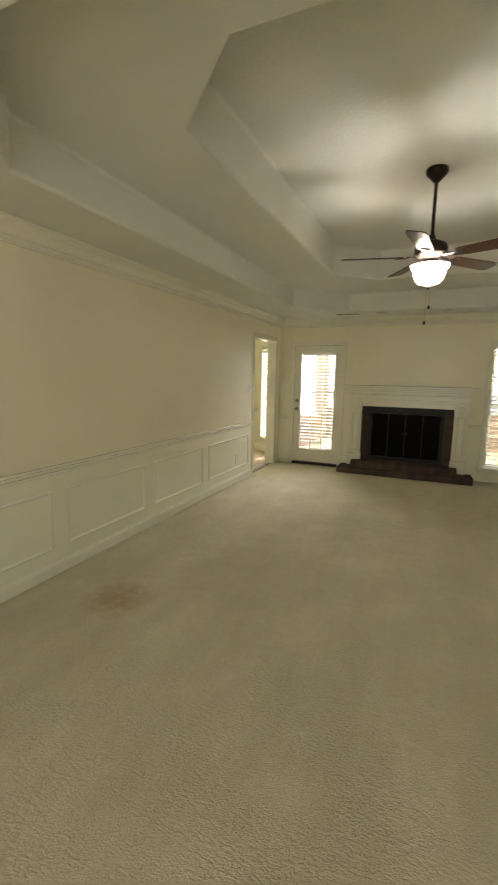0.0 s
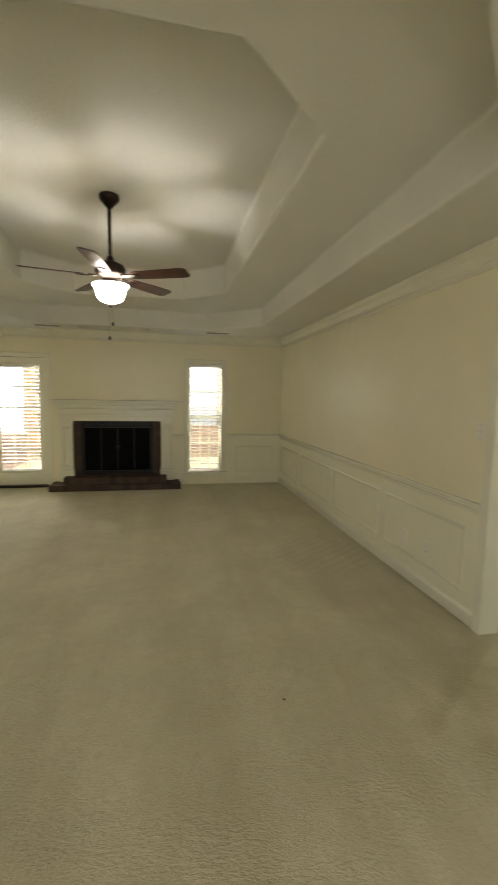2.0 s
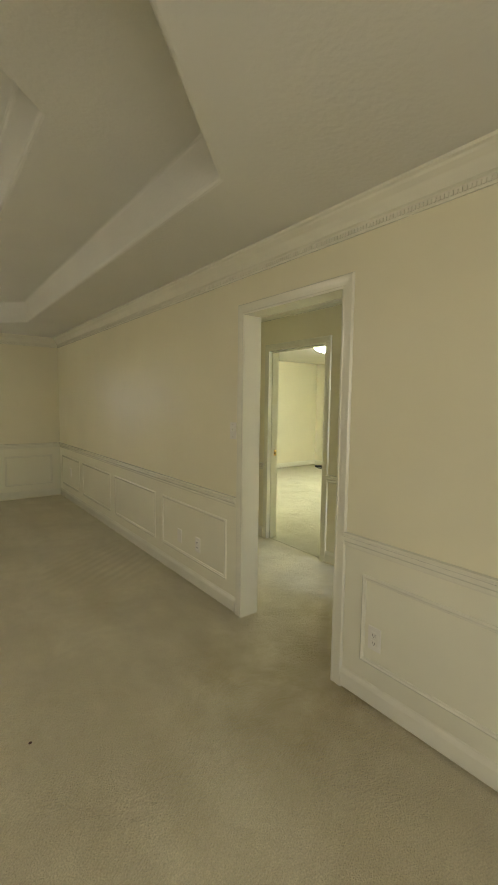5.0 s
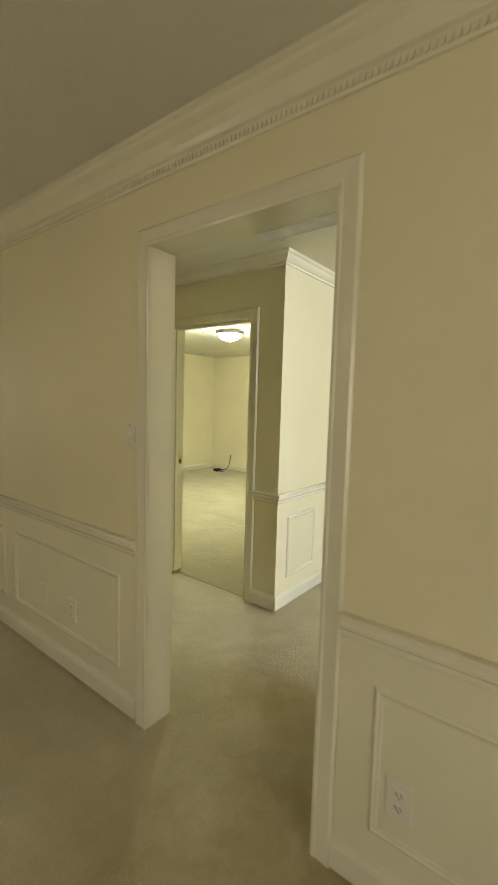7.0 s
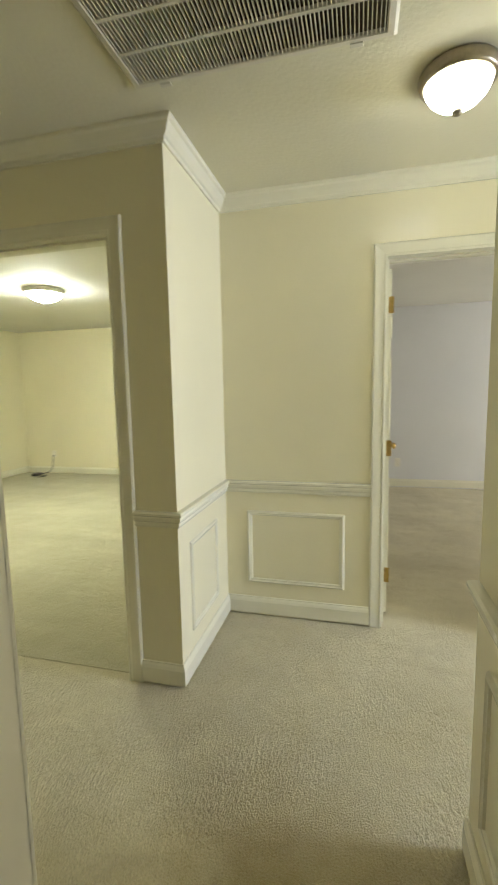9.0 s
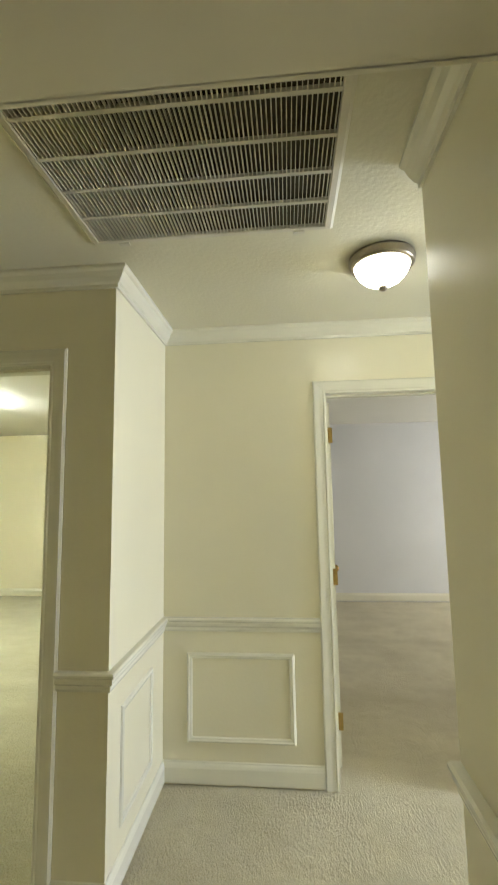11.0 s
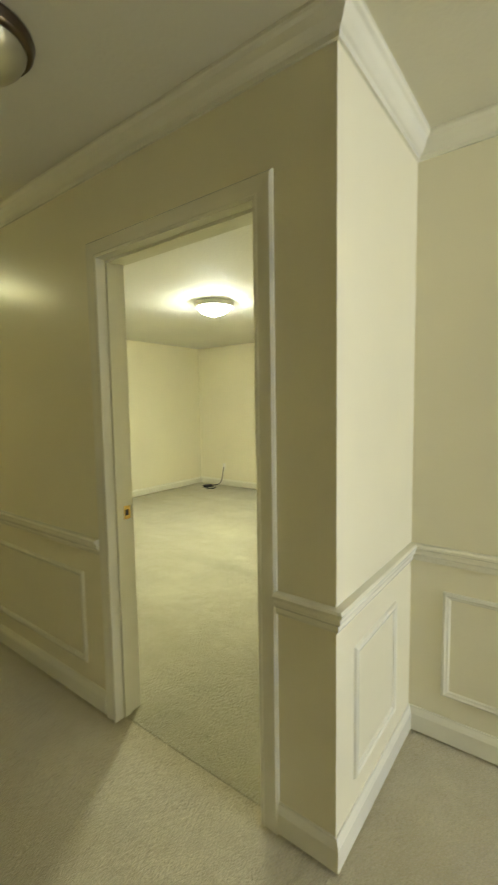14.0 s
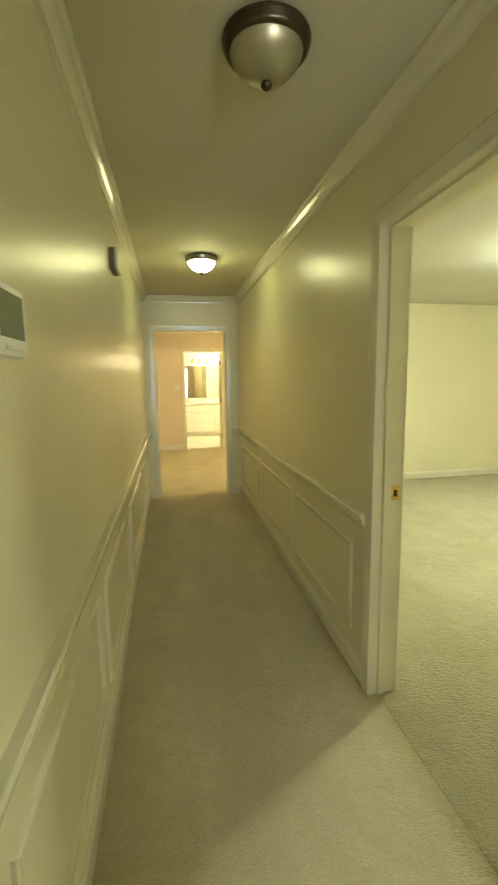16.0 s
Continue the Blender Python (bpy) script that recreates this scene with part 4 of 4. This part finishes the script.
lamp.scale = (1.35, 1.35, 0.95)


def return_grille():
    x0, x1, y0, y1 = 3.015, 3.728, 2.373, 3.255
    g = thing("return_air_grille", ((x0 + x1) / 2, (y0 + y1) / 2, H), "large painted steel return air grille with fine slats", "air vent")
    a, b = (x1 - x0) / 2, (y1 - y0) / 2
    f = 0.032
    # flat dark sheet in place of the shaded duct behind the slats
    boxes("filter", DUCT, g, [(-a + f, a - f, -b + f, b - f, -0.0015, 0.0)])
    bm = bmesh.new()
    surround(bm, "x", 0, 1, -b + f, b - f, -a + f, a - f, [(0, 0), (0, 0.012), (0.004, 0.015), (0.022, 0.013), (0.032, 0.003), (0.032, 0)], True)
    bmesh.ops.transform(bm, matrix=Matrix(((0, 0, 1, 0), (0, 1, 0, 0), (-1, 0, 0, 0), (0, 0, 0, 1))), verts=bm.verts)
    part("frame", bm, GRILLE, g)
    for i in range(1, 5):
        x = -a + f + 2 * (a - f) * i / 5
        boxes("bar", GRILLE, g, [(x - 0.0065, x + 0.0065, -b + f, b - f, -0.0145, -0.002)], 0.001)
    n = 66
    step = 2 * (b - f) / n
    bm = bmesh.new()
    box(bm, -a + f, a - f, -0.0014, 0.0014, -0.0058, 0.0058)
    bmesh.ops.transform(bm, matrix=pose(0, 0, 0, 3, 0, 0), verts=bm.verts)
    first = part("slat", bm, DUSTY, g, "dust-darkened steel slat")
    for i in range(n):
        s = first if i == 0 else new("slat", first.data)
        s.parent = g
        s.location = (0, -b + f + step * (i + 0.5), -0.0078)
    for y in (-b + 0.12, b - 0.12):
        boxes("latch", GRILLE, g, [(a - 0.014, a + 0.004, y - 0.02, y + 0.02, -0.017, -0.011)], 0.002)


return_grille()


def keypad():
    k = thing("security_keypad", (XH, 3.462, 1.547), "white wall keypad with a grey-green screen", "keypad")
    boxes("case", WHITEPLASTIC, k, [(0, 0.034, -0.085, 0.085, -0.062, 0.062)], 0.016, smooth=False)
    boxes("screen", mat("grey_lcd", (0.16, 0.18, 0.13), 0.15, vary=0.05), k, [(0.0325, 0.0355, -0.062, 0.055, -0.030, 0.046)], 0.001, "dull grey-green display")
    boxes("button_strip", PLATE, k, [(0.033, 0.0365, -0.04, 0.04, -0.050, -0.042)], 0.001)


def chime():
    c = thing("door_chime", (XH, 5.22, 2.095), "small dark-sided door chime with an ivory face on the hall wall", "door chime")
    boxes("body", mat("brown_plastic", (0.26, 0.20, 0.12), 0.5), c, [(0, 0.028, -0.085, 0.085, -0.056, 0.056)], 0.004)
    boxes("face", PLATE, c, [(0.028, 0.044, -0.085, 0.085, -0.056, 0.056)], 0.006)


keypad()
chime()


def hinge(parent, x, y, z):
    h = boxes("hinge", BRASS, parent, [(x - 0.0015, x + 0.0025, y - 0.03, y + 0.004, z - 0.045, z + 0.045)], 0.0, "polished brass hinge")
    bm = bmesh.new()
    tube(bm, (x - 0.004, y + 0.006, z - 0.046), (x - 0.004, y + 0.006, z + 0.046), 0.006, 10)
    part("knuckle", bm, BRASS, h)


def open_leaf(name, at, turn, width, label):
    """A six-panel door leaf hinged at the given point, opened by turn degrees from +x."""
    d = thing(name, at, label, "door", kind="structure")
    d.rotation_euler = (0, 0, radians(turn))
    boxes("slab", TRIM, d, [(0.003, width, -0.0175, 0.0175, 0.012, 2.025)], 0.002)
    for s in (-1, 1):
        for x0, x1 in ((0.11, width / 2 - 0.05), (width / 2 + 0.05, width - 0.11)):
            for z0, z1 in ((0.23, 0.80), (0.93, 1.55), (1.66, 1.90)):
                bm = bmesh.new()
                surround(bm, "y", s * 0.0175, s, x0, x1, z0, z1, [(0, 0), (-0.006, 0.006), (-0.02, 0.004), (-0.026, 0)], True)
                part("panel_moulding", bm, TRIM, d)
    return d


leaf = open_leaf("door_2", (XA + 0.16, 2.318, 0), -3.0, 0.74, "white panelled door standing open into the grey bedroom")
for z in (0.25, 1.02, 1.83):
    hinge(leaf, 0.0, 0.0, z)
for s in (-1, 1):
    bm = bmesh.new()
    lathe(bm, [(0, 0), (0.028, 0), (0.028, 0.006), (0.010, 0.010), (0.010, 0.026), (0.023, 0.034), (0.024, 0.046), (0.016, 0.055), (0, 0.057)], 24)
    bmesh.ops.transform(bm, matrix=pose(0.68, s * 0.0175, 0.95, -90 * s, 0, 0), verts=bm.verts)
    part("knob", bm, BRASS, leaf, "polished brass knob", smooth=True)
leaf = open_leaf("door_3", (4.12, YB + 0.14, 0), 82, 0.72, "white door standing open into the bathroom")
for z in (0.25, 1.02, 1.83):
    hinge(leaf, 0.0, 0.0, z)


def stops(axis, a0, a1, s0, s1, ztop):
    bm = bmesh.new()
    for p, q, lo, hi in ((s0, s0 + 0.011, 0, ztop), (s1 - 0.011, s1, 0, ztop), (s0 + 0.011, s1 - 0.011, ztop - 0.011, ztop)):
        box(bm, *((a0, a1, p, q, lo, hi) if axis == "x" else (p, q, a0, a1, lo, hi)))
    tagged(link("door_stop", bm, TRIM), "white painted door stop strip", "door stop", kind="structure")


stops("x", XE + 0.035, XE + 0.070, 3.522, 4.325, 2.04)
stops("x", XA + 0.050, XA + 0.085, 1.575, 2.335, 2.045)
strike = thing("strike_plate", (XE + 0.092, 4.323, 0.950), "polished brass strike plate on the bedroom door lining", "strike plate")
boxes("plate", BRASS, strike, [(-0.018, 0.020, -0.002, 0.001, -0.030, 0.030)], 0.0008)
boxes("latch_hole", BLACK, strike, [(-0.007, 0.009, -0.0026, -0.0018, -0.014, 0.014)])


# ---- bedroom clutter ----
def power_brick():
    b = thing("power_adapter", (8.36, 7.80, 0), "small black power adapter lying on the carpet", "adapter")
    boxes("case", BLACK, b, [(-0.07, 0.07, -0.045, 0.045, 0.0, 0.05)], 0.008)
    boxes("cable_stub", BLACK, b, [(0.07, 0.10, -0.012, 0.012, 0.012, 0.03)], 0.004)


power_brick()
plate("wall_outlet", "x", 8.66, -1, 7.66, 0.34, "outlet", "ivory outlet on the bedroom wall")


def cable(name, pts, r, material, label):
    cu = bpy.data.curves.new(name, "CURVE")
    cu.dimensions, cu.bevel_depth, cu.bevel_resolution = "3D", r, 2
    sp = cu.splines.new("NURBS")
    sp.points.add(len(pts) - 1)
    for p, c in zip(sp.points, pts):
        p.co = (*c, 1)
    sp.use_endpoint_u, sp.order_u = True, 3
    cu.materials.append(material)
    return tagged(new(name, cu), label, "cable")


cable("power_cable", [(8.46, 7.80, 0.02), (8.54, 7.76, 0.012), (8.60, 7.70, 0.05), (8.61, 7.66, 0.18), (8.64, 7.66, 0.33)], 0.007, BLACK, "thin black cable from the outlet to the adapter")
cable("power_cable", [(8.30, 7.78, 0.01), (8.20, 7.70, 0.01), (8.26, 7.60, 0.01), (8.42, 7.62, 0.01), (8.38, 7.74, 0.01)], 0.007, BLACK, "loose loop of black cable on the carpet")


# ---- bathroom ----
def vanity():
    v = thing("bathroom_vanity", (4.2, 14.0, 0), "white bathroom vanity with doors and drawers", "vanity")
    boxes("toe_kick", CABINET, v, [(-0.85, 0.85, 0.08, 0.55, 0.0, 0.10)])
    boxes("body", CABINET, v, [(-0.85, 0.85, 0.02, 0.54, 0.10, 0.84)])
    for i in range(4):
        x = -0.83 + i * 0.42
        if i == 2:
            for k in range(3):
                boxes("drawer", CABINET, v, [(x, x + 0.40, 0.0, 0.02, 0.13 + k * 0.235, 0.345 + k * 0.235)], 0.006)
        else:
            boxes("door", CABINET, v, [(x, x + 0.40, 0.0, 0.02, 0.13, 0.62)], 0.006)
            boxes("false_drawer", CABINET, v, [(x, x + 0.40, 0.0, 0.02, 0.64, 0.82)], 0.006)
    t = thing("countertop", (4.2, 14.0, 0.84), "pale cultured marble vanity top", "countertop")
    boxes("slab", MARBLE, t, [(-0.87, 0.87, -0.02, 0.50, 0.0, 0.035)], 0.006)
    boxes("backsplash", MARBLE, t, [(-0.87, 0.87, 0.48, 0.50, 0.035, 0.13)], 0.004)
    f = thing("faucet", (3.95, 14.35, 0.875), "chrome faucet on the vanity countertop", "faucet")
    bm = bmesh.new()
    tube(bm, (0, 0, 0), (0, 0, 0.10), 0.014)
    tube(bm, (0, 0, 0.09), (0, -0.11, 0.10), 0.011)
    part("spout", bm, NICKEL, f)
    s = thing("soap_bottle", (3.62, 14.25, 0.875), "white soap bottle on the vanity top", "bottle")
    bm = bmesh.new()
    lathe(bm, [(0, 0), (0.03, 0), (0.032, 0.09), (0.012, 0.105), (0.012, 0.125), (0, 0.127)], 20)
    part("bottle", bm, WHITEPLASTIC, s, smooth=True)
    m = thing("wall_mirror", (4.2, 14.5, 1.42), "large frameless bathroom mirror", "mirror")
    boxes("mirror_pane", MIRROR, m, [(-0.70, 0.70, -0.008, 0.0, -0.43, 0.43)], 0.002)
    b = thing("vanity_light_bar", (4.15, 14.5, 1.98), "brass bar of five lit globe bulbs above the mirror", "light bar")
    boxes("back_plate", BRASS, b, [(-0.48, 0.48, -0.03, 0.0, -0.055, 0.055)], 0.006)
    for i in range(5):
        bm = bmesh.new()
        bmesh.ops.create_uvsphere(bm, u_segments=24, v_segments=14, radius=0.05, matrix=Matrix.Translation((-0.38 + i * 0.19, -0.085, 0)))
        part("globe_bulb", bm, LIT, b, "lit globe bulb", smooth=True)


vanity()
plate("light_switch", "y", YB, -1, 3.22, 1.32, "double", "ivory double switch on the beige wall")


# ---- kitchen corner beyond the opening ----
wall("wall_kitchen_north", "y", 9.3, 9.42, -6.2, -3.2, 0, H, PAINT, (), "plain cream kitchen wall")
wall("wall_kitchen_west", "x", -6.2, -6.08, 4.9, 9.3, 0, H, PAINT, (), "plain cream kitchen wall")
wall("wall_kitchen_south", "y", 4.9, 5.02, -6.08, XL - 0.14, 0, H, PAINT, (), "plain cream kitchen wall")
tagged(boxes("ceiling_kitchen", CEIL, None, [(-6.2, XL - 0.14, 4.9, 9.42, H, H + 0.06)]), "white kitchen ceiling", "ceiling", kind="structure")
bay = wall("wall_bay", "y", 0.0, 0.12, -0.25, 1.45, 0, H, PAINT, [(0.66, 1.26, 0.28, 2.0)], "cream angled bay wall with a tall window")
bay.matrix_world = pose(-3.28, 9.30, 0, 0, 0, -45)
run("baseboard", BASE, (-0.2, 0), (1.4, 0), (0, -1), TRIM, 0, 0, "white bay baseboard", "baseboard").matrix_world = bay.matrix_world.copy()
run("chair_rail", RAIL, (-0.2, 0), (0.585, 0), (0, -1), TRIM, 0, 0, "white bay chair rail", "chair rail").matrix_world = bay.matrix_world.copy()
w2 = thing("window_2", (-3.28, 9.30, 0), "white bay window of the kitchen", "window", kind="structure")
w2.rotation_euler = (0, 0, radians(-45))
bm = bmesh.new()
surround(bm, "y", 0, -1, 0.66, 1.26, 0.28, 2.0, CASING, True)
part("window_casing", bm, TRIM, w2)
pane = boxes("pane", GLASS, w2, [(0.66, 1.26, 0.07, 0.074, 0.28, 2.0)])
pane.visible_shadow = False
boxes("sash_rail", TRIM, w2, [(0.66, 1.26, 0.05, 0.09, 1.12, 1.16)])
p = bay.matrix_world @ Vector((0.96, 0.02, 1.985))
blind(tuple(p), 0.58, 1.69, "white slatted blind in the kitchen bay window", 0.052, 0.45, radians(-45))

kfloor = tagged(boxes("floor_kitchen", GROUT, None, [(-6.1, XL - 0.07, 4.95, 9.4, -0.12, -0.004)]), "beige ceramic tile kitchen floor", "tile floor", kind="structure")
bm = bmesh.new()
box(bm, -0.148, 0.148, -0.148, 0.148, -0.004, 0.004)
first = None
for i in range(8):
    for j in range(13):
        t = part("tile", bm, TILE, kfloor) if first is None else new("tile", first.data)
        first = first or t
        t.parent = kfloor
        t.location = (XL - 0.23 - 0.305 * i, 5.3 + 0.305 * j, -0.001)
edge = thing("tile_threshold", (XL - 0.06, 7.275, 0.0), "strip of dark and pale mosaic pieces at the kitchen opening", "threshold")
DARKTILE = mat("dark_mosaic", (0.06, 0.045, 0.035), 0.4, vary=0.2, scale=30)
for i in range(12):
    y = -0.445 + i * 0.0742
    boxes("mosaic_piece", DARKTILE if i % 2 else TILE, edge, [(-0.035, 0.035, y + 0.003, y + 0.071, 0.0, 0.009)], 0.002)


# ---- outside the back windows ----
ground = tagged(boxes("ground", PALEGROUND, None, [(-400, 400, -400, 400, -0.62, -0.5)]), "yard ground beyond the porch, paled for a glaring outdoors", "ground", kind="structure")
deck = thing("porch_deck", (0, 0, 0), "weathered wooden porch deck", "deck", kind="structure")
for i in range(22):
    boxes("board", DECK, deck, [(-4.2, 2.36, 8.12 + i * 0.145, 8.255 + i * 0.145, -0.16, -0.12)])
boxes("skirt", DECK, deck, [(-4.2, 2.36, 11.30, 11.34, -0.5, -0.12)])
rail_wall = thing("porch_rail", (0, 11.1, -0.12), "weathered board porch railing", "railing")
boxes("cap", DECK, rail_wall, [(-4.2, 2.36, -0.07, 0.07, 0.84, 0.88)], 0.004)
for i in range(6):
    boxes("board", DECK, rail_wall, [(-4.2, 2.36, -0.012, 0.012, 0.03 + i * 0.135, 0.158 + i * 0.135)])
for x in (-2.15, -1.0):
    post = thing("porch_post", (x, 11.1, -0.12), "tan painted square porch post", "post", "porch posts")
    boxes("shaft", POST, post, [(-0.13, 0.13, -0.13, 0.13, 0.0, 2.62)], 0.006)
    boxes("base", POST, post, [(-0.16, 0.16, -0.16, 0.16, 0.0, 0.12)], 0.006)
    boxes("capital", POST, post, [(-0.16, 0.16, -0.16, 0.16, 2.50, 2.62)], 0.006)
siding = thing("house_siding", (0, 0, 0), "tan horizontal lap siding of the house wing", "siding", kind="structure")
for i in range(22):
    boxes("siding_board", POST, siding, [(2.38 - 0.012, 2.40, 8.12, 14.6, -0.45 + i * 0.145, -0.31 + i * 0.145)])

bm = bmesh.new()
box(bm, -90, 90, 70, 70.2, -10, 70)
HAZE = bpy.data.materials.new("bright_hazy_distance")
HAZE.use_nodes = True
hz = HAZE.node_tree.nodes["Principled BSDF"]
hz.inputs["Base Color"].default_value = (0.8, 0.8, 0.8, 1)
hz.inputs["Emission Color"].default_value = (1.0, 0.98, 0.94, 1)
hz.inputs["Emission Strength"].default_value = 1.15
tagged(link("backdrop", bm, HAZE), "bright hazy sky beyond the yard", "sky", kind="structure")
